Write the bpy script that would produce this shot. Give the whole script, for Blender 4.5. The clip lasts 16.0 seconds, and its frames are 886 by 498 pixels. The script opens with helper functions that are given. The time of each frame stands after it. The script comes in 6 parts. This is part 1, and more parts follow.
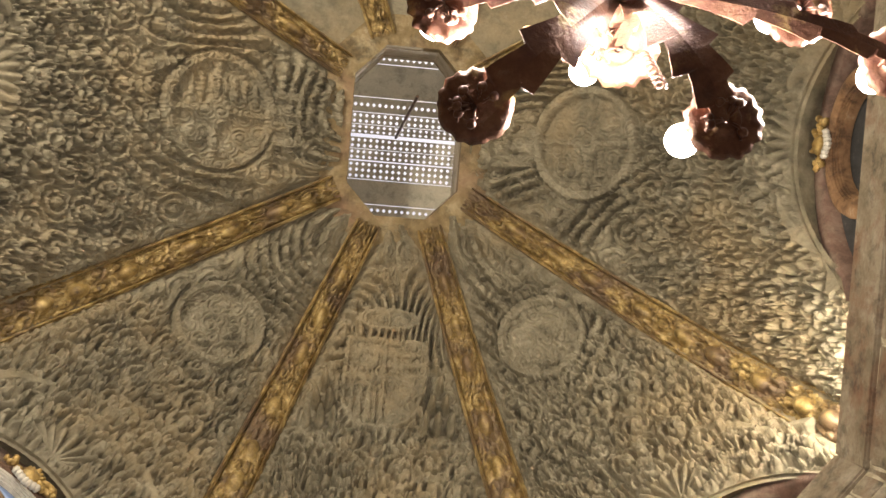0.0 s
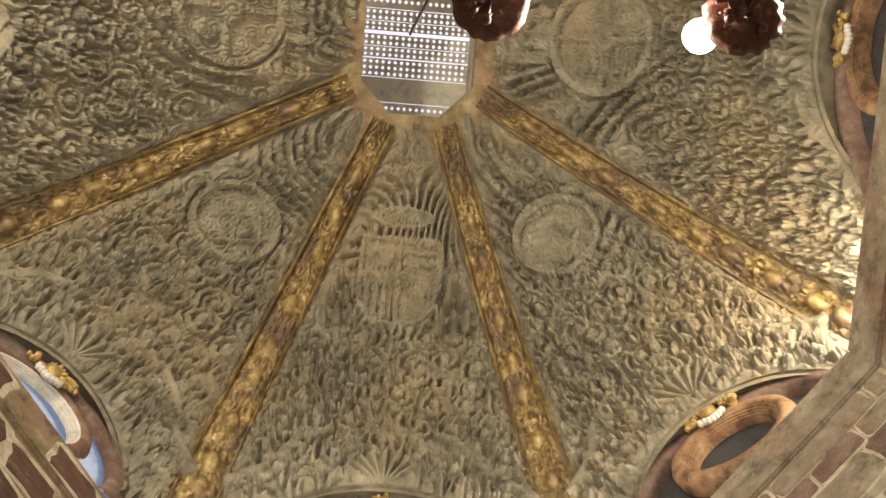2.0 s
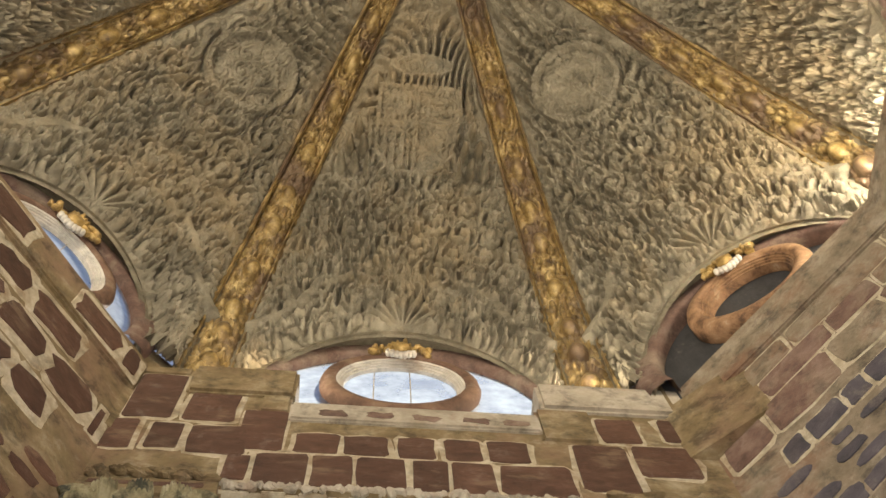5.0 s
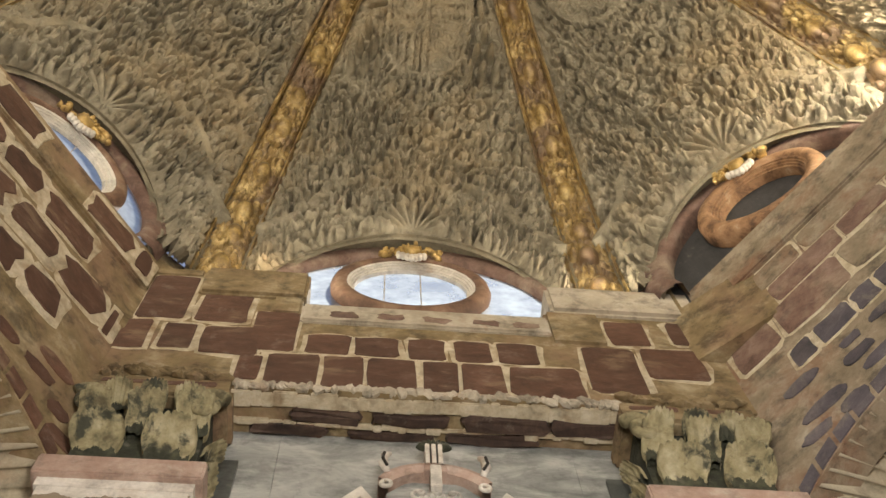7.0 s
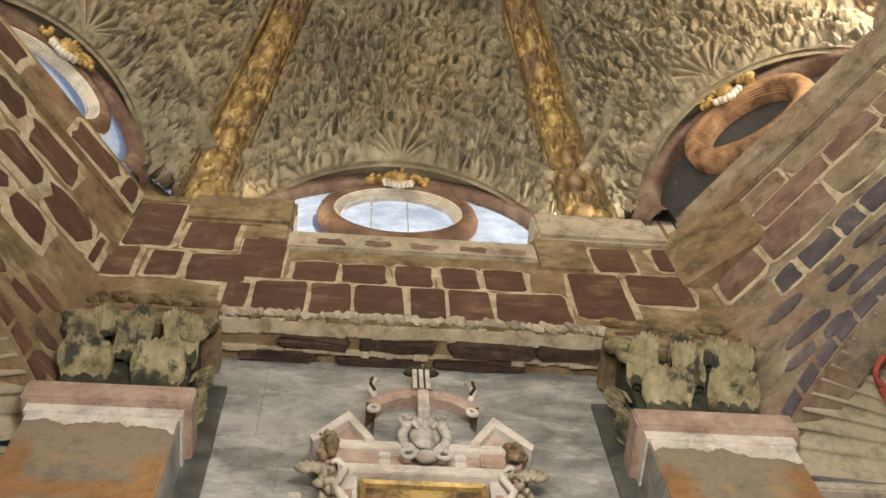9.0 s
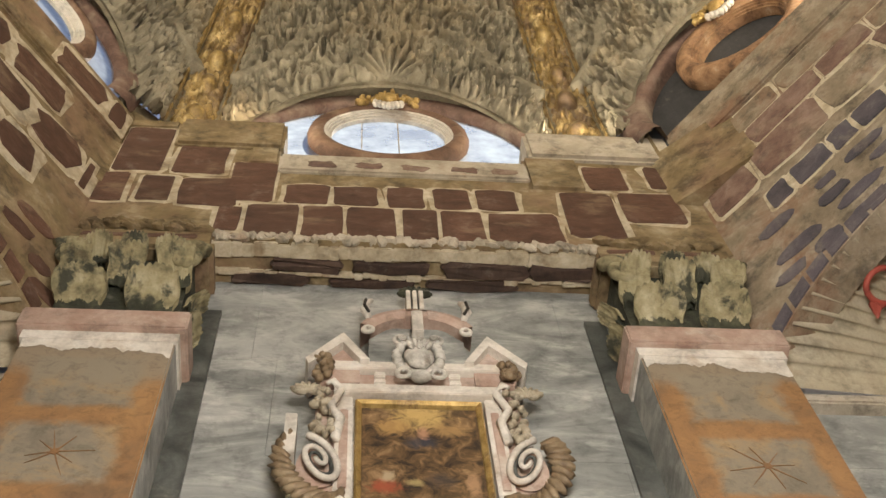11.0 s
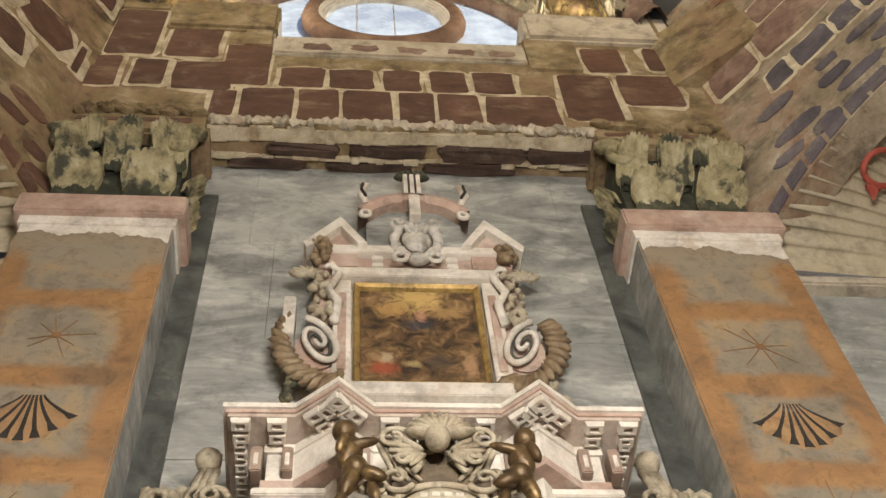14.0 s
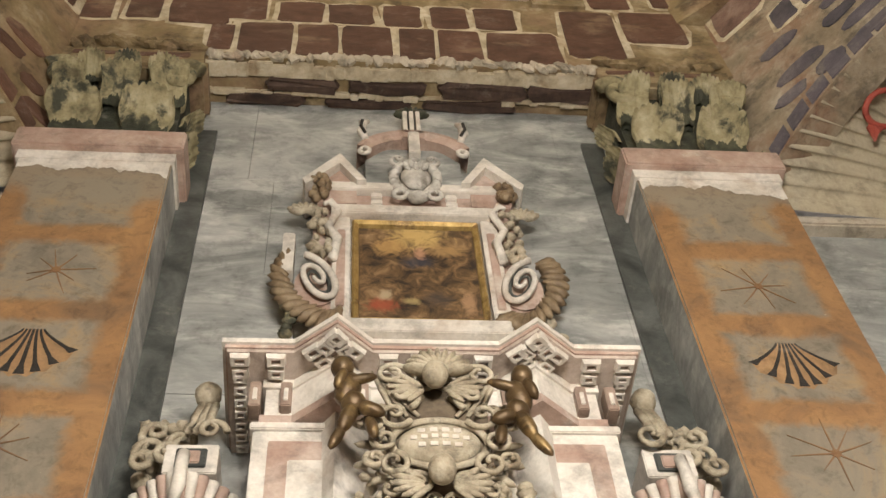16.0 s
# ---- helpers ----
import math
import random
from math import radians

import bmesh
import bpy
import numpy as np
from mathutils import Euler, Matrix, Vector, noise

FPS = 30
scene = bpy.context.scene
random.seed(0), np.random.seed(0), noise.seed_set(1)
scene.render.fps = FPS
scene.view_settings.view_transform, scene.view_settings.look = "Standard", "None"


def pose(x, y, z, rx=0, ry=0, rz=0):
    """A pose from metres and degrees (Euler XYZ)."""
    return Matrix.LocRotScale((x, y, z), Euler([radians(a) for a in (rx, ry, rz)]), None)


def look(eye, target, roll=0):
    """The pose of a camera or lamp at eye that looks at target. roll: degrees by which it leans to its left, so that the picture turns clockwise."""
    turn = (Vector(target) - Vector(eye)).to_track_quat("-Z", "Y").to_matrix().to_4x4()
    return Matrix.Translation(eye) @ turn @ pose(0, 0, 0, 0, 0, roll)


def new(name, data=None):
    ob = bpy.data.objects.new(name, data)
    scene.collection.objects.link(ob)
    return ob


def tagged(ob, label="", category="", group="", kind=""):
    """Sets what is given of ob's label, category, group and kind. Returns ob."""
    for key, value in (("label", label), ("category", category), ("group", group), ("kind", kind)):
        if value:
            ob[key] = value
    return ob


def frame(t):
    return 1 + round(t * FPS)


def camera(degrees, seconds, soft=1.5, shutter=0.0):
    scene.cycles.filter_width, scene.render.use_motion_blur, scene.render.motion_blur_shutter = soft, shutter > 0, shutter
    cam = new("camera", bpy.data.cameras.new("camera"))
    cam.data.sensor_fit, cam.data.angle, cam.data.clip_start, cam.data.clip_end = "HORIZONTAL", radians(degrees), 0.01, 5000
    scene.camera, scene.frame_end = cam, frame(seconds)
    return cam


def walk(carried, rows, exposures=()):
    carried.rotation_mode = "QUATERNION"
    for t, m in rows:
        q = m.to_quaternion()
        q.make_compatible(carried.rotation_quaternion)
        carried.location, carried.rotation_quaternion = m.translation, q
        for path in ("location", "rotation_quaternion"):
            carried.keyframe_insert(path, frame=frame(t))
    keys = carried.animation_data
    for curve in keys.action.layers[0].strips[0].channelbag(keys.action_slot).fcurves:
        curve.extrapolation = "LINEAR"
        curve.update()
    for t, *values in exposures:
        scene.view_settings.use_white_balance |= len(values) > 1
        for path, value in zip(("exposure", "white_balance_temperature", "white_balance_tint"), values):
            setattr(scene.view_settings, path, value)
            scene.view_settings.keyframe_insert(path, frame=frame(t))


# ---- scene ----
# ---- the camera and its walk ----
EYE = 1.6
cam = camera(41.99, 16.0, soft=1.5)
walk(cam, [
    (0.0, pose(0, 0, EYE, 178.422, 4.154, -4.704)),
    (0.5, pose(0, 0, EYE, 177.361, 4.056, -4.358)),
    (1.0, pose(0, 0, EYE, 176.488, 3.757, -4.386)),
    (1.5, pose(0, 0, EYE, 175.196, 3.524, -4.637)),
    (2.0, pose(0, 0, EYE, 173.388, 3.423, -4.549)),
    (2.5, pose(0, 0, EYE, 171.770, 3.403, -4.581)),
    (3.0, pose(0, 0, EYE, 170.329, 2.996, -4.310)),
    (5.5, pose(0, 0, EYE, 164.725, 2.311, -4.342)),
    (6.0, pose(0, 0, EYE, 163.489, 2.003, -4.021)),
    (6.5, pose(0, 0, EYE, 162.530, 1.966, -4.188)),
    (7.0, pose(0, 0, EYE, 161.107, 1.982, -4.409)),
    (7.5, pose(0, 0, EYE, 159.997, 2.144, -4.164)),
    (8.0, pose(0, 0, EYE, 158.832, 2.225, -4.130)),
    (8.5, pose(0, 0, EYE, 157.951, 2.388, -4.331)),
    (9.0, pose(0, 0, EYE, 157.472, 2.611, -4.577)),
    (11.5, pose(0, 0, EYE, 152.651, 3.393, -3.873)),
    (12.0, pose(0, 0, EYE, 151.897, 3.428, -3.972)),
    (12.5, pose(0, 0, EYE, 150.993, 3.525, -4.073)),
    (13.0, pose(0, 0, EYE, 150.021, 3.356, -4.081)),
    (13.5, pose(0, 0, EYE, 148.640, 3.390, -3.907)),
    (14.0, pose(0, 0, EYE, 147.825, 3.564, -3.827)),
    (14.5, pose(0, 0, EYE, 147.002, 3.558, -3.994)),
    (15.0, pose(0, 0, EYE, 146.355, 3.491, -3.997)),
    (15.5, pose(0, 0, EYE, 145.488, 3.428, -4.027)),
    (16.0, pose(0, 0, EYE, 144.712, 3.361, -4.216)),
], exposures=[(0.0, 0.58), (1.5, 0.68), (3.0, 0.66), (6.0, 0.54), (12.0, 0.54), (14.0, 0.48), (16.0, 0.48)])

# ---- world and large lights ----
world = bpy.data.worlds.new("daylight")
scene.world = world
world.use_nodes = True
wn = world.node_tree.nodes
sky = wn.new("ShaderNodeTexSky")
sky.sky_type, sky.sun_disc = "NISHITA", False
sky.sun_elevation, sky.sun_rotation = radians(50), radians(150)
sky.dust_density, sky.air_density, sky.ozone_density = 7.0, 0.7, 0.4
wn["Background"].inputs[1].default_value = 0.15
world.node_tree.links.new(sky.outputs[0], wn["Background"].inputs[0])

sun = new("sun", bpy.data.lights.new("sun", "SUN"))
sun.data.energy, sun.data.angle, sun.data.color = 4.0, radians(0.5), (1.0, 0.95, 0.86)
sun.matrix_world = look((0, 0, 30), (-4, -6.9, 20.5))


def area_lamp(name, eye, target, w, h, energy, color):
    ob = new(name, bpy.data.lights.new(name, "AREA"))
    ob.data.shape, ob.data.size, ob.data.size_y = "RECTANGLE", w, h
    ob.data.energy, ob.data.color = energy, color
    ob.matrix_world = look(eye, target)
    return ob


# unseen uplighters on the ledge behind its coping: right ones inferred, others added fill
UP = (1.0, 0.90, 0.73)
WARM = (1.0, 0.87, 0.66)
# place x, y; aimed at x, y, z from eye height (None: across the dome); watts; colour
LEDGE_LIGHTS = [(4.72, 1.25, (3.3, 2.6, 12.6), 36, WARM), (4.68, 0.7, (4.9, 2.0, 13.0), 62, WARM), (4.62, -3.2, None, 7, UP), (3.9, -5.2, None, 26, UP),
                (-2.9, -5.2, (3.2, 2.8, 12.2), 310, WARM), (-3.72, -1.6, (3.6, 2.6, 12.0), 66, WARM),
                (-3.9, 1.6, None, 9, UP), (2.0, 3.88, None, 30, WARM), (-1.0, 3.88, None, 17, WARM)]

# ---- materials ----
def nodes_of(name):
    m = bpy.data.materials.new(name)
    m.use_nodes = True
    t = m.node_tree
    return m, t, t.nodes["Principled BSDF"]


def noise_node(t, co, scale, detail=4.0, rough=0.6, distort=0.0):
    n = t.nodes.new("ShaderNodeTexNoise")
    n.inputs["Scale"].default_value = scale
    n.inputs["Detail"].default_value = detail
    n.inputs["Roughness"].default_value = rough
    n.inputs["Distortion"].default_value = distort
    t.links.new(co, n.inputs["Vector"])
    return n


def ramp_node(t, fac, stops):
    r = t.nodes.new("ShaderNodeValToRGB")
    el = r.color_ramp.elements
    while len(el) < len(stops):
        el.new(0.5)
    for e, (p, c) in zip(el, stops):
        e.position, e.color = p, (*c, 1.0)
    t.links.new(fac, r.inputs[0])
    return r


def mix_node(t, fac, a, b, mode="MIX"):
    m = t.nodes.new("ShaderNodeMix")
    m.data_type, m.blend_type = "RGBA", mode
    if hasattr(fac, "is_linked"):
        t.links.new(fac, m.inputs[0])
    else:
        m.inputs[0].default_value = fac
    for s, i in ((a, 6), (b, 7)):
        if hasattr(s, "is_linked"):
            t.links.new(s, m.inputs[i])
        else:
            m.inputs[i].default_value = (*s, 1.0)
    return m.outputs[2]


def surface(name, tones, scale=2.0, stain=None, stain_scale=0.7, stain_at=(0.52, 0.66), rough=0.75, metal=0.0,
            bump=0.25, bump_scale=40.0, stretch=(1, 1, 1), vary=0.0, distort=0.2, grime=0.35, grime_scale=5.0):
    """Mottled surface: tones at a middle scale, stains at a large one, fine relief."""
    m, t, p = nodes_of(name)
    tc = t.nodes.new("ShaderNodeTexCoord")
    geo = t.nodes.new("ShaderNodeNewGeometry")
    mp = t.nodes.new("ShaderNodeMapping")
    mp.inputs["Scale"].default_value = stretch
    t.links.new(geo.outputs["Position"], mp.inputs["Vector"])
    co = mp.outputs[0]
    n1 = noise_node(t, co, scale, 6.0, 0.65, distort)
    k = len(tones) - 1
    col = ramp_node(t, n1.outputs[0], [(0.3 + 0.4 * i / max(k, 1), c) for i, c in enumerate(tones)]).outputs[0]
    if stain:
        n2 = noise_node(t, co, stain_scale, 7.0, 0.66, 0.3)
        f = ramp_node(t, n2.outputs[0], [(stain_at[0], (0, 0, 0)), (stain_at[1], (1, 1, 1))]).outputs[0]
        col = mix_node(t, f, col, stain)
    if grime:
        n4 = noise_node(t, geo.outputs["Position"], grime_scale, 9.0, 0.72, 0.25)
        lo = ramp_node(t, n4.outputs[0], [(0.36, (1 - grime,) * 3), (0.5, (1.0,) * 3)]).outputs[0]
        col = mix_node(t, 1.0, col, lo, "MULTIPLY")
        hi = ramp_node(t, n4.outputs[0], [(0.58, (0, 0, 0)), (0.72, (grime * 0.55,) * 3)]).outputs[0]
        col = mix_node(t, hi, col, (0.66, 0.6, 0.5))
    n3 = noise_node(t, co, bump_scale, 4.0, 0.7)
    g = ramp_node(t, n3.outputs[0], [(0.3, (0.78, 0.78, 0.78)), (0.7, (1.0, 1.0, 1.0))]).outputs[0]
    col = mix_node(t, 0.8, col, g, "MULTIPLY")
    if vary:
        oi = t.nodes.new("ShaderNodeObjectInfo")
        v = ramp_node(t, oi.outputs["Random"], [(0.0, (1 - vary,) * 3), (1.0, (1.0,) * 3)]).outputs[0]
        col = mix_node(t, 1.0, col, v, "MULTIPLY")
    t.links.new(col, p.inputs["Base Color"])
    p.inputs["Roughness"].default_value, p.inputs["Metallic"].default_value = rough, metal
    b = t.nodes.new("ShaderNodeBump")
    b.inputs["Strength"].default_value, b.inputs["Distance"].default_value = bump, 0.02
    t.links.new(n3.outputs[0], b.inputs["Height"])
    t.links.new(b.outputs[0], p.inputs["Normal"])
    return m


STUCCO = surface("grey_stucco", [(0.118, 0.10, 0.066), (0.215, 0.186, 0.128), (0.34, 0.30, 0.215)], 2.6, (0.30, 0.235, 0.14), 0.6, (0.48, 0.66), rough=0.72, bump=0.45, bump_scale=22, grime=0.3, grime_scale=6)
GILT = surface("gilded_plaster", [(0.07, 0.04, 0.018), (0.32, 0.215, 0.075), (0.66, 0.50, 0.23)], 6.5, (0.19, 0.125, 0.072), 1.5, (0.48, 0.6), rough=0.45, metal=0.25, bump=0.4, bump_scale=30, grime=0.45, grime_scale=9)
GOLD = surface("gold_leaf", [(0.30, 0.19, 0.06), (0.50, 0.34, 0.12), (0.66, 0.47, 0.2)], 9, (0.2, 0.12, 0.06), 7, (0.55, 0.68), rough=0.45, metal=0.5, bump=0.4)
OCHRE = surface("ochre_plaster", [(0.14, 0.098, 0.045), (0.235, 0.17, 0.085), (0.40, 0.325, 0.205)], 3.4, (0.24, 0.15, 0.09), 1.1, (0.52, 0.68), rough=0.85, bump=0.5, bump_scale=16, grime=0.55, grime_scale=3.5)
PALE = surface("pale_stone", [(0.34, 0.29, 0.21), (0.47, 0.41, 0.32), (0.56, 0.50, 0.41)], 2.6, (0.30, 0.20, 0.13), 1.3, (0.55, 0.68), rough=0.8, bump=0.4, bump_scale=20, grime=0.5, grime_scale=4.0)
PURPLE = surface("purple_stone", [(0.08, 0.037, 0.021), (0.128, 0.06, 0.036), (0.175, 0.093, 0.06)], 4.0, (0.24, 0.155, 0.095), 2.3, (0.56, 0.68), rough=0.75, bump=0.35, bump_scale=30, vary=0.3, stretch=(1, 1, 2))
BRICK = surface("red_brick", [(0.12, 0.065, 0.048), (0.20, 0.12, 0.09), (0.29, 0.20, 0.16)], 4.0, (0.34, 0.26, 0.19), 1.6, (0.52, 0.66), rough=0.8, bump=0.35, vary=0.25)
WALLSTONE = surface("weathered_wall_stone", [(0.17, 0.13, 0.085), (0.28, 0.225, 0.155), (0.40, 0.34, 0.26)], 3.0, (0.22, 0.125, 0.075), 1.5, (0.5, 0.64), rough=0.82, bump=0.45, bump_scale=20, grime=0.55, grime_scale=4.0)
SLATE = surface("blue_grey_stone", [(0.055, 0.05, 0.062), (0.10, 0.088, 0.105), (0.17, 0.145, 0.155)], 3.0, (0.25, 0.21, 0.18), 2.0, (0.56, 0.7), rough=0.7, vary=0.3)
MARBLE = surface("grey_marble", [(0.145, 0.152, 0.146), (0.29, 0.295, 0.28), (0.47, 0.465, 0.44)], 1.5, (0.64, 0.63, 0.585), 1.9, (0.53, 0.74), rough=0.5, bump=0.15, bump_scale=9, stretch=(0.8, 1.0, 2.0), distort=1.3)


def shaft_material():
    """Marble shaft: greyish panels let into an orange ground, the borders blurred by grime."""
    m, t, p = nodes_of("orange_marble")
    geo = t.nodes.new("ShaderNodeNewGeometry")
    pos = geo.outputs["Position"]
    sep = t.nodes.new("ShaderNodeSeparateXYZ")
    t.links.new(pos, sep.inputs[0])

    def calc(op, a, b=0.0):
        n = t.nodes.new("ShaderNodeMath")
        n.operation = op
        for i, v in enumerate((a, b)):
            if hasattr(v, "is_linked"):
                t.links.new(v, n.inputs[i])
            else:
                n.inputs[i].default_value = v
        return n.outputs[0]
    fx = calc("DIVIDE", calc("ABSOLUTE", calc("SUBTRACT", calc("ABSOLUTE", calc("SUBTRACT", sep.outputs[0], 0.43)), 1.92)), 0.41)
    fz = calc("DIVIDE", calc("PINGPONG", calc("SUBTRACT", sep.outputs[2], 5.05 + EYE), 0.34), 0.34)
    soft = noise_node(t, pos, 5.0, 8.0, 0.7, 0.8)
    d = calc("ADD", calc("MAXIMUM", fx, fz), calc("MULTIPLY", calc("SUBTRACT", soft.outputs[0], 0.5), 0.5))
    f = ramp_node(t, d, [(0.66, (0, 0, 0)), (0.82, (1, 1, 1))]).outputs[0]
    n1 = noise_node(t, pos, 2.6, 7.0, 0.7, 1.0)
    orange = ramp_node(t, n1.outputs[0], [(0.32, (0.17, 0.105, 0.06)), (0.5, (0.265, 0.145, 0.066)), (0.68, (0.345, 0.195, 0.085))]).outputs[0]
    n2 = noise_node(t, pos, 1.6, 7.0, 0.7, 0.8)
    grey = ramp_node(t, n2.outputs[0], [(0.32, (0.15, 0.13, 0.10)), (0.5, (0.235, 0.20, 0.15)), (0.66, (0.34, 0.23, 0.12))]).outputs[0]
    col = mix_node(t, f, grey, orange)
    # grey weathering towards the impost
    n3 = noise_node(t, pos, 1.1, 6.0, 0.65, 0.6)
    top = calc("ADD", calc("MULTIPLY", calc("SUBTRACT", sep.outputs[2], 5.75 + EYE), 1.4), calc("MULTIPLY", calc("SUBTRACT", n3.outputs[0], 0.5), 2.2))
    ft = ramp_node(t, top, [(0.0, (0, 0, 0)), (0.3, (0.85, 0.85, 0.85))]).outputs[0]
    col = mix_node(t, ft, col, (0.255, 0.215, 0.16))
    n4 = noise_node(t, pos, 14.0, 9.0, 0.75, 0.5)
    sp = ramp_node(t, n4.outputs[0], [(0.3, (0.6, 0.6, 0.6)), (0.5, (1, 1, 1))]).outputs[0]
    col = mix_node(t, 1.0, col, sp, "MULTIPLY")
    hi = ramp_node(t, n4.outputs[0], [(0.68, (0, 0, 0)), (0.74, (0.7, 0.7, 0.7))]).outputs[0]
    col = mix_node(t, hi, col, (0.6, 0.55, 0.48))
    t.links.new(col, p.inputs["Base Color"])
    p.inputs["Roughness"].default_value = 0.5
    b = t.nodes.new("ShaderNodeBump")
    b.inputs["Strength"].default_value, b.inputs["Distance"].default_value = 0.2, 0.01
    t.links.new(n4.outputs[0], b.inputs["Height"])
    t.links.new(b.outputs[0], p.inputs["Normal"])
    return m


SHAFT = shaft_material()
WHITE = surface("white_stone", [(0.52, 0.47, 0.41), (0.68, 0.63, 0.56), (0.78, 0.74, 0.68)], 4.0, (0.45, 0.36, 0.28), 2.2, (0.56, 0.7), rough=0.55, bump=0.25, bump_scale=35)
PINK = surface("pink_marble", [(0.34, 0.215, 0.17), (0.44, 0.315, 0.255), (0.55, 0.44, 0.375)], 4.0, (0.58, 0.52, 0.45), 2.4, (0.55, 0.68), rough=0.55, bump=0.2)
FOLIAGE = surface("carved_capital_stone", [(0.15, 0.125, 0.065), (0.29, 0.25, 0.14), (0.43, 0.38, 0.25)], 5.0, (0.05, 0.05, 0.032), 3.6, (0.52, 0.6), rough=0.85, bump=0.5, bump_scale=26)
SHELLSTONE = surface("shell_plaster", [(0.36, 0.30, 0.21), (0.45, 0.39, 0.28), (0.52, 0.46, 0.35)], 1.5, (0.36, 0.26, 0.17), 1.1, (0.58, 0.72), rough=0.8, bump=0.3)
BLACK = surface("black_inlay", [(0.02, 0.018, 0.016), (0.045, 0.04, 0.035)], 8, rough=0.5)
DARK = surface("dark_boards", [(0.025, 0.026, 0.028), (0.055, 0.056, 0.06)], 5, rough=0.7, stretch=(1, 1, 0.2))
BRONZE = surface("dark_bronze", [(0.07, 0.042, 0.02), (0.16, 0.105, 0.05)], 9, (0.34, 0.23, 0.10), 7, (0.52, 0.66), rough=0.4, metal=0.5)
IRON = surface("wrought_leaf_metal", [(0.045, 0.022, 0.016), (0.10, 0.055, 0.04), (0.16, 0.10, 0.07)], 22, (0.30, 0.20, 0.09), 14, (0.55, 0.68), rough=0.45, metal=0.5)
RED = surface("red_paint", [(0.32, 0.05, 0.035), (0.42, 0.09, 0.06)], 9, rough=0.7)
METAL = surface("beige_grey_sheet", [(0.42, 0.385, 0.31), (0.6, 0.56, 0.46)], 3, rough=0.6)
FLOOR = surface("stone_floor", [(0.22, 0.18, 0.14), (0.34, 0.29, 0.23)], 1.2, rough=0.5)


def glass_material():
    """Dusty old glazing: half clear, half milky."""
    m, t, p = nodes_of("window_glass")
    out = t.nodes["Material Output"]
    clear = t.nodes.new("ShaderNodeBsdfTransparent")
    clear.inputs[0].default_value = (0.93, 0.97, 1.0, 1)
    milk = t.nodes.new("ShaderNodeBsdfTranslucent")
    milk.inputs[0].default_value = (0.85, 0.9, 0.93, 1)
    geo = t.nodes.new("ShaderNodeNewGeometry")
    n = noise_node(t, geo.outputs["Position"], 2.5, 4)
    f = ramp_node(t, n.outputs[0], [(0.3, (0.15, 0.15, 0.15)), (0.7, (0.5, 0.5, 0.5))])
    mx = t.nodes.new("ShaderNodeMixShader")
    t.links.new(f.outputs[0], mx.inputs[0])
    t.links.new(clear.outputs[0], mx.inputs[1])
    t.links.new(milk.outputs[0], mx.inputs[2])
    t.links.new(mx.outputs[0], out.inputs[0])
    return m


GLASS = glass_material()


def bulb_material():
    m, t, p = nodes_of("lit_bulb")
    p.inputs["Base Color"].default_value = (1, 0.95, 0.85, 1)
    p.inputs["Emission Color"].default_value = (1.0, 0.93, 0.80, 1)
    p.inputs["Emission Strength"].default_value = 30.0
    return m


BULB = bulb_material()


# ---- mesh helpers ----
def mesh_of(name, verts, faces, material, smooth=False):
    me = bpy.data.meshes.new(name)
    me.from_pydata([tuple(map(float, v)) for v in verts], [], [tuple(int(i) for i in f) for f in faces])
    me.materials.append(material)
    if smooth:
        me.polygons.foreach_set("use_smooth", [True] * len(me.polygons))
    me.update()
    return me


def part(name, bm, material, parent=None, label="", smooth=False):
    """Links a bmesh as one mesh object, under a thing or under a part."""
    me = bpy.data.meshes.new(name)
    bm.normal_update()
    bm.to_mesh(me)
    bm.free()
    me.materials.append(material)
    if smooth:
        me.polygons.foreach_set("use_smooth", [True] * len(me.polygons))
    ob = new(name, me)
    if parent:
        ob.parent = parent
    if label:
        tagged(ob, label)
    return ob


def raw(name, verts, faces, material, parent=None, smooth=False):
    ob = new(name, mesh_of(name, verts, faces, material, smooth))
    if parent:
        ob.parent = parent
    return ob


def thing(name, label, category, group="", kind="", at=(0, 0, 0)):
    ob = new(name)
    ob.empty_display_size = 0.1
    ob.location = at
    return tagged(ob, label, category, group, kind)


def add_box(bm, x0, x1, y0, y1, z0, z1, m=None, bevel=0.0):
    vs = [bm.verts.new((x, y, z)) for z in (z0, z1) for y in (y0, y1) for x in (x0, x1)]
    fs = [(0, 2, 3, 1), (4, 5, 7, 6), (0, 1, 5, 4), (2, 6, 7, 3), (0, 4, 6, 2), (1, 3, 7, 5)]
    faces = [bm.faces.new([vs[i] for i in f]) for f in fs]
    if bevel:
        es = list({e for f in faces for e in f.edges})
        r = bmesh.ops.bevel(bm, geom=es, offset=bevel, segments=2, affect="EDGES")
        vs = list({v for f in r["faces"] for v in f.verts} | {v for f in faces if f.is_valid for v in f.verts})
    if m is not None:
        for v in vs:
            v.co = m @ v.co
    return vs


def prism(bm, outline, y0, y1, m=None):
    """Solid from an outline in x, z between two depths."""
    a = [bm.verts.new((x, y0, z)) for x, z in outline]
    b = [bm.verts.new((x, y1, z)) for x, z in outline]
    n = len(outline)
    bm.faces.new(a)
    bm.faces.new(b[::-1])
    for i in range(n):
        bm.faces.new((a[i], b[i], b[(i + 1) % n], a[(i + 1) % n]))
    if m is not None:
        for v in a + b:
            v.co = m @ v.co
    return a + b


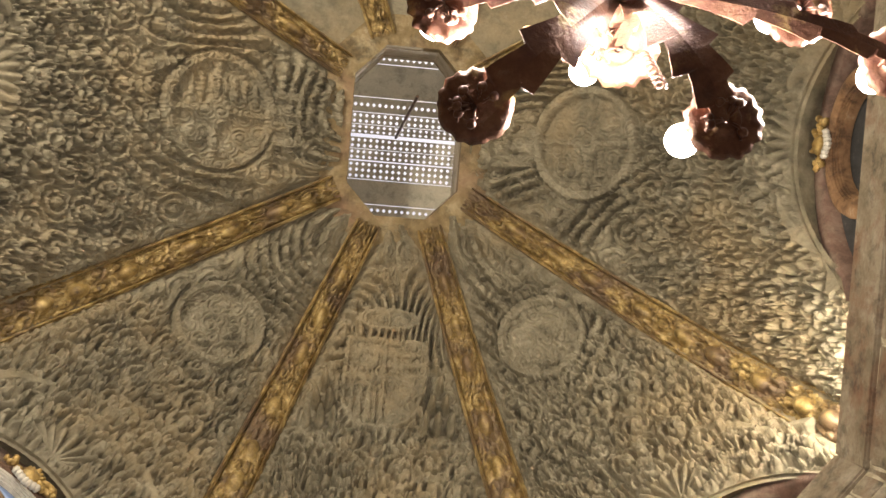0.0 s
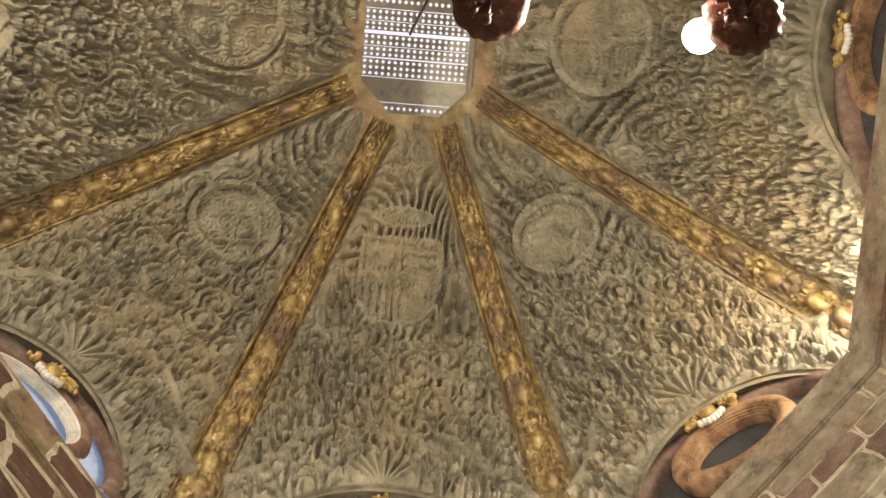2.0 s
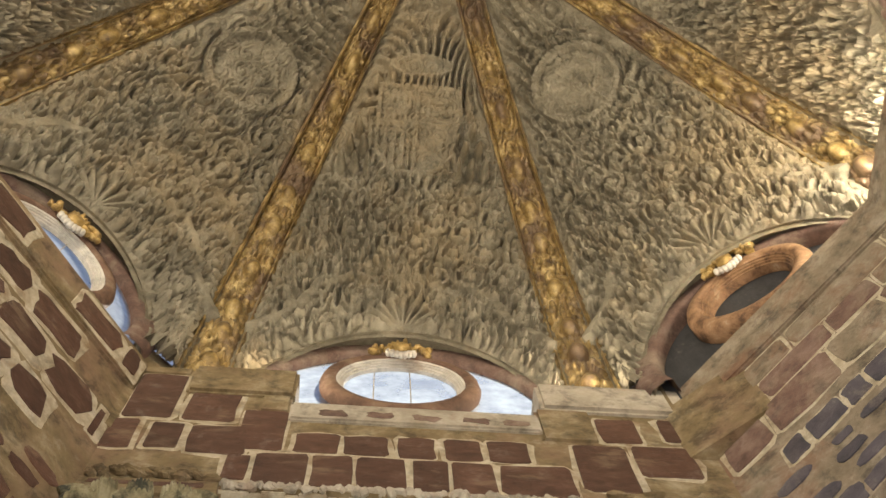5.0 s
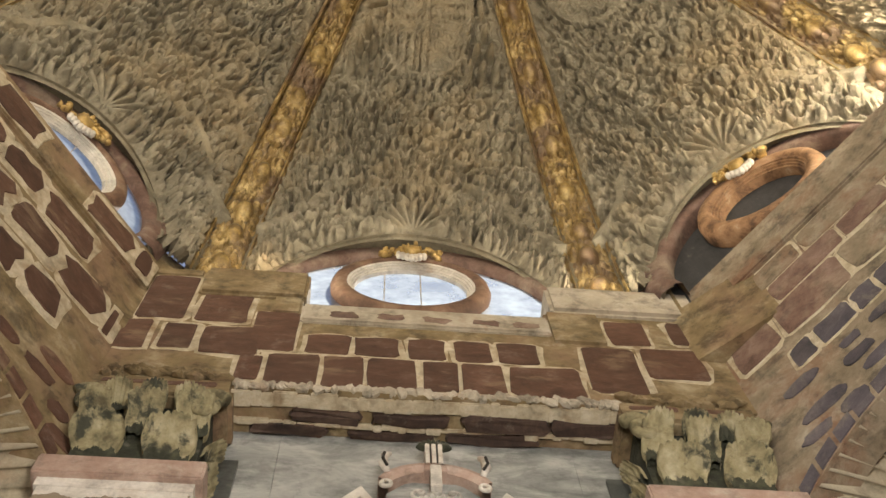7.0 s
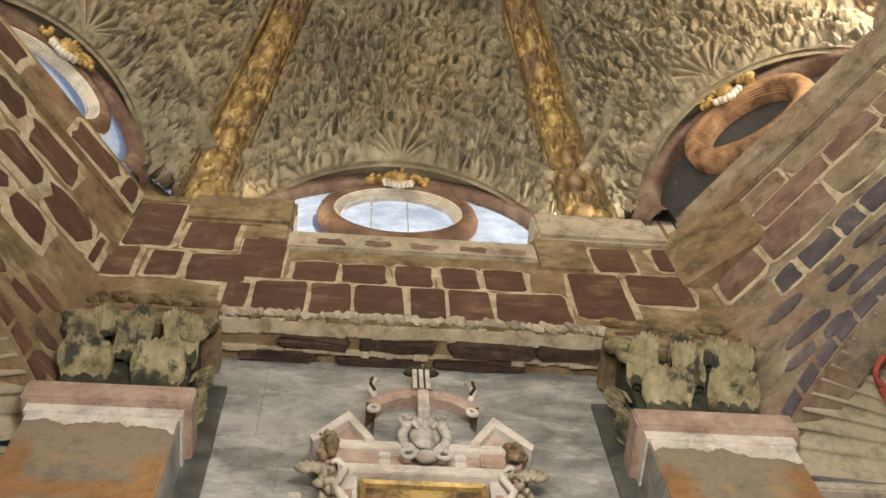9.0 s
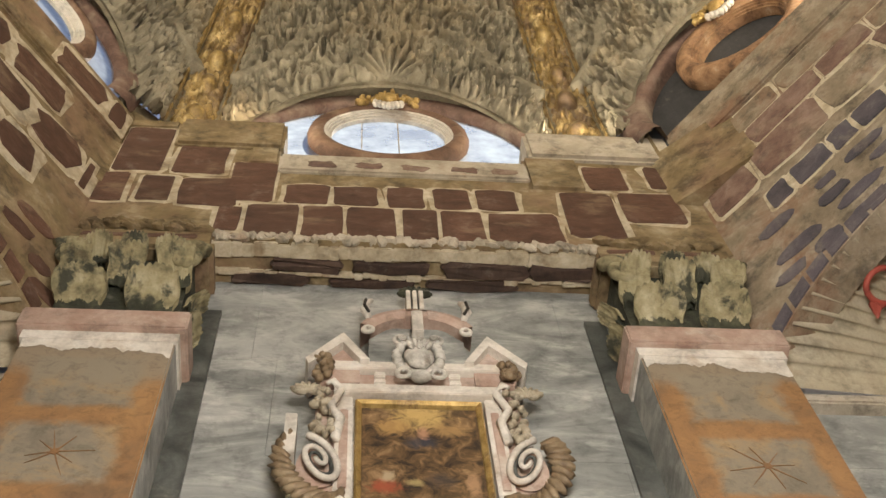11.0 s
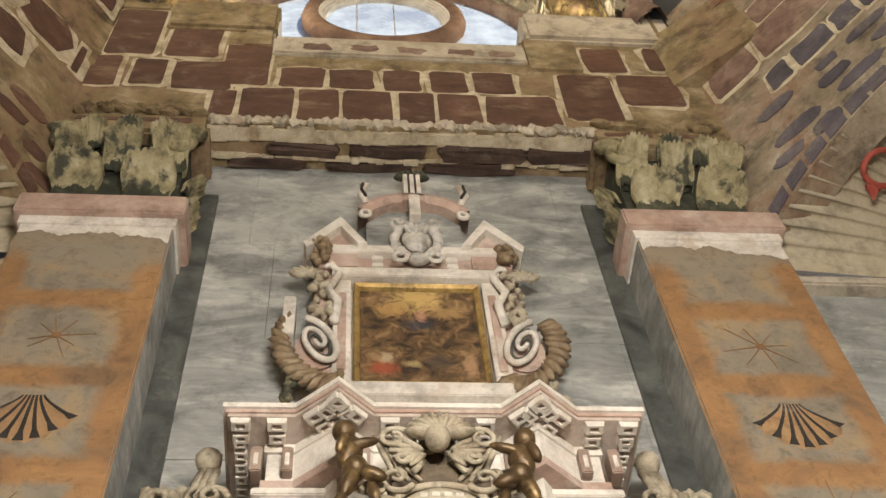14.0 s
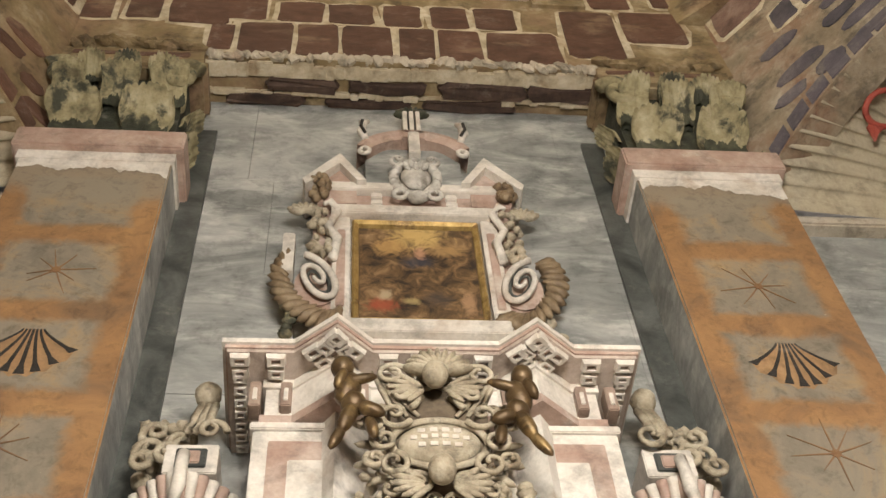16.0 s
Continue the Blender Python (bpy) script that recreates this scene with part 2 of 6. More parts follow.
def tube(bm, pts, radii, seg=8, close=False):
    """Round bar along points with a radius at each."""
    rings = []
    n = len(pts)
    pts = [Vector(p) for p in pts]
    up = Vector((0.13, 0.21, 0.97))
    for i, p in enumerate(pts):
        d = (pts[(i + 1) % n] - pts[i - 1]) if close else (pts[min(i + 1, n - 1)] - pts[max(i - 1, 0)])
        d.normalize()
        a = d.cross(up)
        if a.length < 1e-3:
            a = d.cross(Vector((1, 0, 0)))
        a.normalize()
        b = d.cross(a)
        r = radii[i] if hasattr(radii, "__len__") else radii
        rings.append([bm.verts.new(p + (a * math.cos(2 * math.pi * k / seg) + b * math.sin(2 * math.pi * k / seg)) * r) for k in range(seg)])
    for i in range(n if close else n - 1):
        u, w = rings[i], rings[(i + 1) % n]
        for k in range(seg):
            bm.faces.new((u[k], u[(k + 1) % seg], w[(k + 1) % seg], w[k]))
    if not close:
        bm.faces.new(rings[0][::-1])
        bm.faces.new(rings[-1])
    return [v for r in rings for v in r]


def lathe(bm, profile, seg=24, m=None):
    """Turned form about z from (radius, z) pairs."""
    rings = [[bm.verts.new((r * math.cos(2 * math.pi * k / seg), r * math.sin(2 * math.pi * k / seg), z)) for k in range(seg)] for r, z in profile]
    for u, w in zip(rings, rings[1:]):
        for k in range(seg):
            bm.faces.new((u[k], u[(k + 1) % seg], w[(k + 1) % seg], w[k]))
    vs = [v for r in rings for v in r]
    if m is not None:
        for v in vs:
            v.co = m @ v.co
    return vs


def sweep(bm, path, profile, close=True, m=None):
    """Sweeps a profile of (across, depth) pairs along a flat path in x, z: across grows outward to the path's left, depth is y."""
    n = len(path)
    rings = []
    for i, (x, z) in enumerate(path):
        a = path[i - 1] if (close or i) else path[i]
        b = path[(i + 1) % n] if (close or i < n - 1) else path[i]
        dx, dz = b[0] - a[0], b[1] - a[1]
        s = math.hypot(dx, dz) or 1.0
        nx, nz = -dz / s, dx / s
        rings.append([bm.verts.new((x + nx * o, d, z + nz * o)) for o, d in profile])
    k = len(profile)
    for i in range(n if close else n - 1):
        u, w = rings[i], rings[(i + 1) % n]
        for j in range(k - 1):
            bm.faces.new((u[j], w[j], w[j + 1], u[j + 1]))
    vs = [v for r in rings for v in r]
    if m is not None:
        for v in vs:
            v.co = m @ v.co
    return vs


def blob(bm, centre, size, rot=(0, 0, 0), seg=10, rings=7, wob=0.0):
    """Rounded lump with an uneven skin."""
    q = Euler(rot).to_matrix()
    r = bmesh.ops.create_uvsphere(bm, u_segments=seg, v_segments=rings, radius=1.0)
    for v in r["verts"]:
        c = v.co.copy()
        if wob:
            c *= 1 + wob * noise.noise(c * 2.3 + Vector(centre) * 7)
        v.co = Vector(centre) + q @ Vector((c.x * size[0], c.y * size[1], c.z * size[2]))
    return r["verts"]


# ---- plan of the place, in metres; z is given from eye height ----
CX, CY = 0.47, -1.14
Z0, Z1 = 10.2, 15.0
BASE = [(1.91, 5.19), (4.72, 2.93)]
OC = [(0.40, 1.23), (0.865, 0.79)]
LEDGE = [(2.45, 4.89), (3.98, 2.92)]


def ring8(q):
    (a, b), (c, d) = q
    return [Vector(p) for p in ((-a, b), (a, b), (c, d), (c, -d), (a, -b), (-a, -b), (-c, -d), (-c, d))]


# the dome and its oculus stand a little off the middle of the walls below
BASE_OFF, OC_OFF = Vector((-0.108, -0.037)), Vector((0.054, 0.0))
BASE8, OC8, LEDGE8 = [p + BASE_OFF for p in ring8(BASE)], [p + OC_OFF for p in ring8(OC)], ring8(LEDGE)
PHI = radians(74)


def dome_point(a, b, u, s):
    """Place on the dome's panel between the corners a and b of the plan, u across, s up."""
    base = BASE8[a].lerp(BASE8[b], u)
    top = OC8[a].lerp(OC8[b], u)
    ph = s * PHI
    k = (math.cos(ph) - math.cos(PHI)) / (1 - math.cos(PHI))
    p = top.lerp(base, k)
    return Vector((CX + p.x, CY + p.y, EYE + Z0 + (Z1 - Z0) * math.sin(ph) / math.sin(PHI)))


SIDES = ["front", "front_right", "right", "back_right", "back", "back_left", "left", "front_left"]


def side_frame(i, ring):
    """Pose on a side of the plan: x along it, y outward, z up from eye height."""
    a, b = ring[i], ring[(i + 1) % 8]
    mid = (a + b) / 2
    d = (b - a).normalized()
    rz = math.atan2(d.y, d.x)
    return Matrix.Translation((CX + mid.x, CY + mid.y, EYE)) @ Matrix.Rotation(rz, 4, "Z"), (b - a).length


# windows of the long sides sit higher
LIFT = (0.0, 0.6)


def bay_of(i):
    """Arch radius, arch centre, ring centre, ring radius and shift along the side of a window bay."""
    if i in (5, 7):
        return 1.12, 10.36, 10.53, 0.66, -0.08
    if i in (1, 3):
        return 1.22, 10.24, 10.74, 0.56, 0.04
    return (1.43, 10.1, 10.58, 0.66, 0.0) if i % 4 == 0 else (1.52, 10.1, 10.7, 0.66, 0.0)


# ---- dome panels ----
def scroll_relief(x, y, seed, cell):
    """Height of carved leaf scrolls over the plane: spirals round scattered centres."""
    rng = np.random.RandomState(seed)
    h = np.zeros_like(x)
    best = np.full(x.shape, 1e9)
    gx0, gx1, gy0, gy1 = x.min() - cell, x.max() + cell, y.min() - cell, y.max() + cell
    nx, ny = int((gx1 - gx0) / cell) + 1, int((gy1 - gy0) / cell) + 1
    for j in range(ny):
        for i in range(nx):
            cx = gx0 + (i + 0.5 + 0.42 * rng.uniform(-1, 1) + 0.25 * (j % 2)) * cell
            cy = gy0 + (j + 0.5 + 0.42 * rng.uniform(-1, 1)) * cell
            turn, arms, ph = rng.choice((-1, 1)), rng.choice((1, 1, 2)), rng.uniform(0, 6.28)
            lam = cell * rng.uniform(0.24, 0.34)
            lift = rng.uniform(0.65, 1.15)
            m = (abs(x - cx) < 1.3 * cell) & (abs(y - cy) < 1.3 * cell)
            if not m.any():
                continue
            dx, dy = x[m] - cx, y[m] - cy
            r = np.hypot(dx, dy)
            th = np.arctan2(dy, dx)
            v = np.clip(0.5 + 1.7 * np.cos(2 * np.pi * r / lam - turn * arms * th + ph), 0, 1)
            v = v * (0.86 + 0.14 * np.cos(7 * th + 10 * r / cell))
            v = np.where(r < 0.14 * cell, 1.15, v) * lift
            b = best[m]
            near = r < b
            hm = h[m]
            edge = np.clip((b - r) / (0.12 * cell), 0, 1)
            hm = np.where(near, v * edge + hm * (1 - edge), hm * np.clip((r - b) / (0.12 * cell), 0.25, 1))
            h[m] = hm
            best[m] = np.minimum(b, r)
    return h


def shield_relief(X, Y, kind, x0, y0, r):
    """Raised medallion or coat of arms: height and the mask that it covers."""
    x, y = (X - x0) / r, (Y - y0) / r
    h = np.zeros_like(X)
    if kind == "arms":
        ax = np.abs(x)
        body = (ax < 0.8) & (y < 0.95) & (np.hypot(x / 0.8, np.minimum(y + 0.35, 0) / 0.75) < 1)
        inner = (ax < 0.72) & (y < 0.87) & (np.hypot(x / 0.72, np.minimum(y + 0.35, 0) / 0.67) < 1)
        h = np.where(body, 0.9, h)
        h = np.where(inner, 0.5, h)
        bars = (x > 0.05) & (y > 0.15) & (np.abs((y * 4) % 1 - 0.5) < 0.25)
        pales = (x < -0.1) & (y < -0.1) & (np.abs((x * 6) % 1 - 0.5) < 0.25)
        rings = (x < -0.1) & (y > 0.2) & (np.abs(np.hypot(x + 0.38, y - 0.5) - 0.2) < 0.06)
        boss = (x > 0.1) & (y < 0.0) & (np.hypot(x - 0.38, y + 0.3) < 0.18)
        h = np.where(inner & (bars | pales | rings | boss), 0.85, h)
        h = np.where(inner & ((np.abs(x) < 0.035) | (np.abs(y - 0.08) < 0.035)), 0.9, h)
        mask = body.copy()
        hat = np.hypot(x / 0.62, (y - 1.35) / 0.24)
        h = np.where((hat < 1) & (hat > 0.72), 1.0, np.where(hat <= 0.72, 0.55, h))
        mask |= hat < 1
        for side in (-1, 1):
            for row in range(3):
                for c in range(row + 1):
                    cx = side * (1.12 + (c - row / 2) * 0.26)
                    cy = -0.05 - row * 0.42
                    d = np.hypot((x - cx) / 0.085, (y - cy) / 0.17)
                    h = np.where(d < 1, 2.2 * np.sqrt(np.clip(1 - d * d, 0, 1)), h)
            zone = (x * side > 0.85) & (x * side < 1.55) & (y > -1.25) & (y < 0.3)
            mask |= zone
    else:
        d = np.hypot(x, y)
        mask = d < 1.12
        rim = (d < 1.05) & (d > 0.9)
        h = np.where(rim, 0.95, np.where(d < 0.9, 0.22, 0.0))
        if kind == "badge":
            u, v = (x + y) * 0.7071, (y - x) * 0.7071
            h = np.where((np.abs(u) < 0.62) & (np.abs(v + 0.12) < 0.36), 0.55, h)
            h = np.where((np.abs(u) < 0.54) & (np.abs(v + 0.12) < 0.28), 0.34, h)
            tri = (v > 0.24) & (v < 0.78 - np.abs(u) * 0.8)
            h = np.where(tri, 0.6, h)
            h = np.where((np.abs(u - 0.2) < 0.1) & (np.abs(v + 0.2) < 0.12), 0.75, h)
            h = np.where((d < 0.86) & (np.abs(np.sin(5 * u + 2.5 * v * v)) < 0.12), 0.5, h)
        else:
            h = np.where((d < 0.9) & ((np.abs(x) < 0.05) | (np.abs(y + 0.05) < 0.05)), 0.7, h)
            h = np.where((d < 0.9) & (np.abs(x + 0.42) < 0.2) & (np.abs((y * 5) % 1 - 0.5) < 0.2), 0.55, h)
            h = np.where((d < 0.9) & (x > 0.15) & (np.hypot(x - 0.42, y + 0.4) < 0.18), 0.65, h)
            h = np.where((d < 0.25), 0.75, h)
            crown = (np.abs(x) < 0.5) & (y > 1.02) & (y < 1.42 + 0.1 * np.cos(14 * x))
            h = np.where(crown, 0.6 + 0.3 * (np.abs(np.sin(11 * x)) > 0.6), h)
            mask |= crown
    return h, mask


def shell_relief(X, Y, y0, r):
    """Fan shell with its hinge at y0."""
    th = np.arctan2(X, Y - y0)
    d = np.hypot(X, Y - y0) / (r * (0.86 + 0.14 * np.cos(th)))
    lobe = 1.0 + 0.04 * np.cos(19 * th)
    m = (np.abs(th) < 1.35) & (d < lobe) & (d > 0.06)
    h = (0.15 + 0.6 * np.abs(np.cos(9.5 * th))) * np.clip(d, 0.2, 1) ** 0.5
    return h, m


def leaf_relief(X, Y, seed):
    """Long combed leaves: ridges that follow a wandering flow."""
    rng = np.random.RandomState(seed)
    f = np.zeros_like(X)
    for k in range(9):
        a, b, p = rng.uniform(-2.6, 2.6), rng.uniform(-2.6, 2.6), rng.uniform(0, 6.28)
        f += np.sin(a * X + b * Y + p) / 3
    g = np.cos(2 * np.pi * f * 4.2)
    return np.clip(0.5 + 0.9 * g, 0, 1)


def dome_panel(i):
    a, b = i, (i + 1) % 8
    WIN_R, WIN_Z, _, _, WX = bay_of(i)
    base_w = (BASE8[b] - BASE8[a]).length
    seen = i in (0, 1, 2, 6, 7)
    nu, ns = (int(base_w / 0.0155), 430) if seen else (30, 30)
    us, ss = np.linspace(0, 1, nu + 1), np.linspace(0, 1, ns + 1)
    U, S = np.meshgrid(us, ss)
    ph = S * PHI
    k = (np.cos(ph) - math.cos(PHI)) / (1 - math.cos(PHI))
    pa, pb, qa, qb = (np.array(v) for v in (BASE8[a], BASE8[b], OC8[a], OC8[b]))
    base = pa + (pb - pa) * U[..., None]
    top = qa + (qb - qa) * U[..., None]
    p = top + (base - top) * k[..., None]
    z = Z0 + (Z1 - Z0) * np.sin(ph) / math.sin(PHI)
    P = np.stack([CX + p[..., 0], CY + p[..., 1], EYE + z], -1)
    w_top = (OC8[b] - OC8[a]).length
    wide = w_top + (base_w - w_top) * k
    X = (U - 0.5) * wide
    Y = S * 6.6
    if seen:
        # scrolls mirrored about the middle of the panel, as carved from one drawing
        Xm = np.abs(X) + 0.03 * np.sin(3 * Y) * np.sign(X)
        h = 0.8 * scroll_relief(Xm, Y, 11 + i, 0.36) + 0.4 * scroll_relief(X, Y, 31 + i, 0.19) * (0.4 + 0.6 * np.clip(np.sin(2.1 * X + i) * np.sin(1.7 * Y) + 0.5, 0, 1)) + 0.1 * scroll_relief(X, Y, 51 + i, 0.12)
        leaf = leaf_relief(X, Y, 71 + i)
        blend = np.clip((S - 0.5) * 4, 0, 1)
        h = h * (1 - 0.5 * blend) + leaf * 0.75 * blend
        edge = np.clip((0.5 - np.abs(U - 0.5)) * wide / 0.2 - 1.0, 0, 1)
        h = h * edge
        kind, my, mr = MEDALS[i]
        mh, mm = shield_relief(X, Y, kind, 0.0, my, mr)
        h = np.where(mm, 0.85 * mh + 0.2 * scroll_relief(X, Y, 91 + i, 0.19), h)
        sh, sm = shell_relief(X - WX, Y, 1.45 + 0.9 * LIFT[i % 4 == 2], 0.42)
        h = np.where(sm, sh, h)
        # drooping ribbons of the lower field
        for sx in (-1, 1):
            d = np.abs((X * sx - 0.6) * 0.75 - (2.3 - Y) * 0.62 + 0.04 * np.sin(9 * Y))
            m = (d < 0.05) & (Y > 1.2) & (Y < 2.2)
            h = np.where(m, np.maximum(h, 0.75), h)
        h = h * np.clip((np.hypot(X - WX, z - WIN_Z - LIFT[i % 4 == 2]) - WIN_R - 0.04) / 0.14, 0, 1)
        du = np.gradient(P, axis=1)
        ds = np.gradient(P, axis=0)
        n = np.cross(ds, du)
        n /= np.linalg.norm(n, axis=-1, keepdims=True)
        inward = np.stack([CX - P[..., 0], CY - P[..., 1], 0 * z - 2.0], -1)
        n *= np.sign((n * inward).sum(-1, keepdims=True))
        P = P + n * (h * 0.215 * np.clip(1.2 - 0.55 * S, 0.65, 1))[..., None]
    idx = np.arange((nu + 1) * (ns + 1)).reshape(ns + 1, nu + 1)
    q = np.stack([idx[:-1, :-1], idx[:-1, 1:], idx[1:, 1:], idx[1:, :-1]], -1)
    xc = (X[:-1, :-1] + X[1:, 1:]) / 2
    zc = (z[:-1, :-1] + z[1:, 1:]) / 2
    keep = np.hypot(xc - WX, zc - WIN_Z - LIFT[i % 4 == 2]) > WIN_R - 0.02
    ob = raw("ceiling_dome_" + SIDES[i], P.reshape(-1, 3), q[keep].reshape(-1, 4), STUCCO, smooth=True)
    return tagged(ob, "grey stucco dome panel carved all over with leaf scrolls", "dome panel", kind="structure")


MEDALS = {0: ("arms", 4.52, 0.62), 1: ("badge", 4.56, 0.52), 2: ("quarters", 5.05, 0.68), 6: ("quarters", 5.05, 0.68), 7: ("badge", 4.38, 0.52)}
for i in range(8):
    dome_panel(i)


def dome_rib(i):
    """Gilded rib on a corner of the dome, with side mouldings and carved relief."""
    ns = 260
    d0 = BASE8[i]
    prev, nxt = BASE8[i - 1], BASE8[(i + 1) % 8]
    t = ((nxt - d0).normalized() - (prev - d0).normalized()).normalized()
    t3 = Vector((t.x, t.y, 0))
    pts = []
    for j in range(ns + 1):
        s = j / ns
        c = dome_point(i, (i + 1) % 8, 0, s)
        e = dome_point(i, (i + 1) % 8, 0, min(s + 0.004, 1)) - dome_point(i, (i + 1) % 8, 0, max(s - 0.004, 0))
        n = e.cross(t3).normalized()
        if n.z > 0 and n.dot(Vector((c.x - CX, c.y - CY, 0))) > 0:
            n = -n
        w = 0.29 * (1 - s) + 0.17 * s
        pts.append((c, n, w))
    nu = 20
    S, V = np.meshgrid(np.linspace(0, 6.6, ns + 1), np.linspace(-1, 1, nu + 1), indexing="ij")
    rel = scroll_relief(V * 0.25, S, 60 + i, 0.24)
    # beads of fruit and masks along the middle
    for c in np.arange(0.4, 6.4, 0.62):
        d = np.hypot(V / 0.55, (S - c - 0.1 * np.sin(7 * c)) / 0.16)
        rel = np.where(d < 1, 1.35 * np.sqrt(np.clip(1 - d * d, 0, 1)), rel)
    rib = thing("dome_rib", "gilded plaster rib of the dome with carved foliage", "rib", "ribs of the dome")
    verts = []
    for j, (c, n, w) in enumerate(pts):
        for k in range(nu + 1):
            v = -1 + 2 * k / nu
            verts.append(c + t3 * (v * w * 0.78) + n * (0.05 + 0.13 * rel[j, k] * (1 - abs(v) ** 4)))
    faces = [(j * (nu + 1) + k, j * (nu + 1) + k + 1, (j + 1) * (nu + 1) + k + 1, (j + 1) * (nu + 1) + k) for j in range(ns) for k in range(nu)]
    raw("carved_field", verts, faces, GILT, rib, True)
    for side in (-1, 1):
        prof = [(0.76, 0.03), (0.78, 0.12), (0.84, 0.15), (0.9, 0.12), (0.94, 0.12), (1.0, 0.07), (1.02, -0.03)]
        verts = [c + t3 * (side * o * w) + n * d for c, n, w in pts[::4] for o, d in prof]
        m = len(prof)
        faces = [(j * m + k, j * m + k + 1, (j + 1) * m + k + 1, (j + 1) * m + k) for j in range(len(pts[::4]) - 1) for k in range(m - 1)]
        raw("moulding", verts, faces, GILT, rib)
    return rib


for i in range(8):
    dome_rib(i)

# ---- lantern over the oculus ----
ZL = Z1 + 1.5


def oct_prism(bm, outer, inner, z0, z1):
    """Ring wall between two octagons of the plan."""
    r = []
    for ring, z in ((outer, z0), (inner, z0), (inner, z1), (outer, z1)):
        r.append([bm.verts.new((CX + OC_OFF.x + p.x, CY + p.y, EYE + z)) for p in ring])
    for k in range(4):
        for j in range(8):
            bm.faces.new((r[k][j], r[k][(j + 1) % 8], r[(k + 1) % 4][(j + 1) % 8], r[(k + 1) % 4][j]))


bm = bmesh.new()
oct_prism(bm, ring8([(0.52, 1.5), (1.08, 0.92)]), ring8([(0.34, 1.1), (0.72, 0.7)]), Z1 - 0.08, Z1 + 0.2)
oculus = tagged(part("oculus_trim", bm, OCHRE), "moulded plaster rim of the octagonal oculus", "oculus rim", kind="structure")
bm = bmesh.new()
oct_prism(bm, ring8([(0.5, 1.4), (1.0, 0.85)]), ring8([(0.36, 1.14), (0.75, 0.72)]), Z1 + 0.2, ZL)
tagged(part("wall_lantern", bm, PALE), "pale plaster wall of the lantern above the oculus", "lantern wall", kind="structure")


def lantern_roof():
    """Boarded roof in strips across the lantern: solid boards, pierced sheets and open slits."""
    z = EYE + ZL
    # (from y, to y, rows of holes)
    strips = [(-2.5, -2.2, 2), (-2.19, -1.72, 0), (-1.71, -1.5, 1), (-1.49, -1.33, 2), (-1.32, -1.19, 2), (-1.14, -0.98, 2), (-0.97, -0.82, 2),
              (-0.8, -0.55, 3), (-0.54, -0.2, 0), (-0.19, 0.1, 2)]
    roof = thing("ceiling_lantern", "lantern roof of boards and pierced metal sheets letting daylight through", "lantern roof", kind="structure")
    for y0, y1, rows in strips:
        x0, x1 = CX - 0.95, CX + 0.95
        if rows == 0:
            bm = bmesh.new()
            add_box(bm, x0, x1, y0, y1, z, z + 0.03)
            part("board", bm, METAL, roof)
            continue
        verts, faces = [], []
        pitch = (y1 - y0) / rows
        cols = int((x1 - x0) / 0.085)
        cw = (x1 - x0) / cols
        for r in range(rows):
            for c in range(cols):
                ox, oy = x0 + c * cw, y0 + r * pitch
                n = len(verts)
                hx, hy = cw * 0.31, min(pitch * 0.36, cw * 0.34)
                mx, my = ox + cw / 2, oy + pitch / 2
                verts += [(ox, oy, z), (ox + cw, oy, z), (ox + cw, oy + pitch, z), (ox, oy + pitch, z),
                          (mx, my - hy, z), (mx + hx, my, z), (mx, my + hy, z), (mx - hx, my, z)]
                faces += [(n, n + 1, n + 5, n + 4), (n + 1, n + 2, n + 6, n + 5), (n + 2, n + 3, n + 7, n + 6), (n + 3, n, n + 4, n + 7)]
        raw("pierced_sheet", verts, faces, METAL, roof)
    bm = bmesh.new()
    tube(bm, [(0.43, -1.17, z - 0.02), (0.62, -1.6, EYE + Z1 - 0.2)], 0.022, 6)
    tagged(part("lantern_rod", bm, IRON), "dark iron rod across the lantern", "rod")
    return roof


lantern_roof()

# ---- window bays ----
OLDBRICK = surface("weathered_orange_stone", [(0.17, 0.085, 0.04), (0.27, 0.15, 0.075), (0.36, 0.22, 0.12)], 5.0, (0.14, 0.08, 0.05), 2.4, (0.52, 0.68), rough=0.8, grime=0.5)
RUST = surface("brown_ring_stone", [(0.10, 0.055, 0.035), (0.17, 0.095, 0.06), (0.25, 0.15, 0.095)], 4.0, (0.3, 0.21, 0.14), 2.0, (0.56, 0.7), rough=0.8)


def arc_path(r, z, a0, a1, n):
    return [(r * math.cos(a0 + (a1 - a0) * k / n), z + r * math.sin(a0 + (a1 - a0) * k / n)) for k in range(n + 1)]


def circle(r, z, n=40):
    return [(r * math.cos(2 * math.pi * k / n), z + r * math.sin(2 * math.pi * k / n)) for k in range(n)]


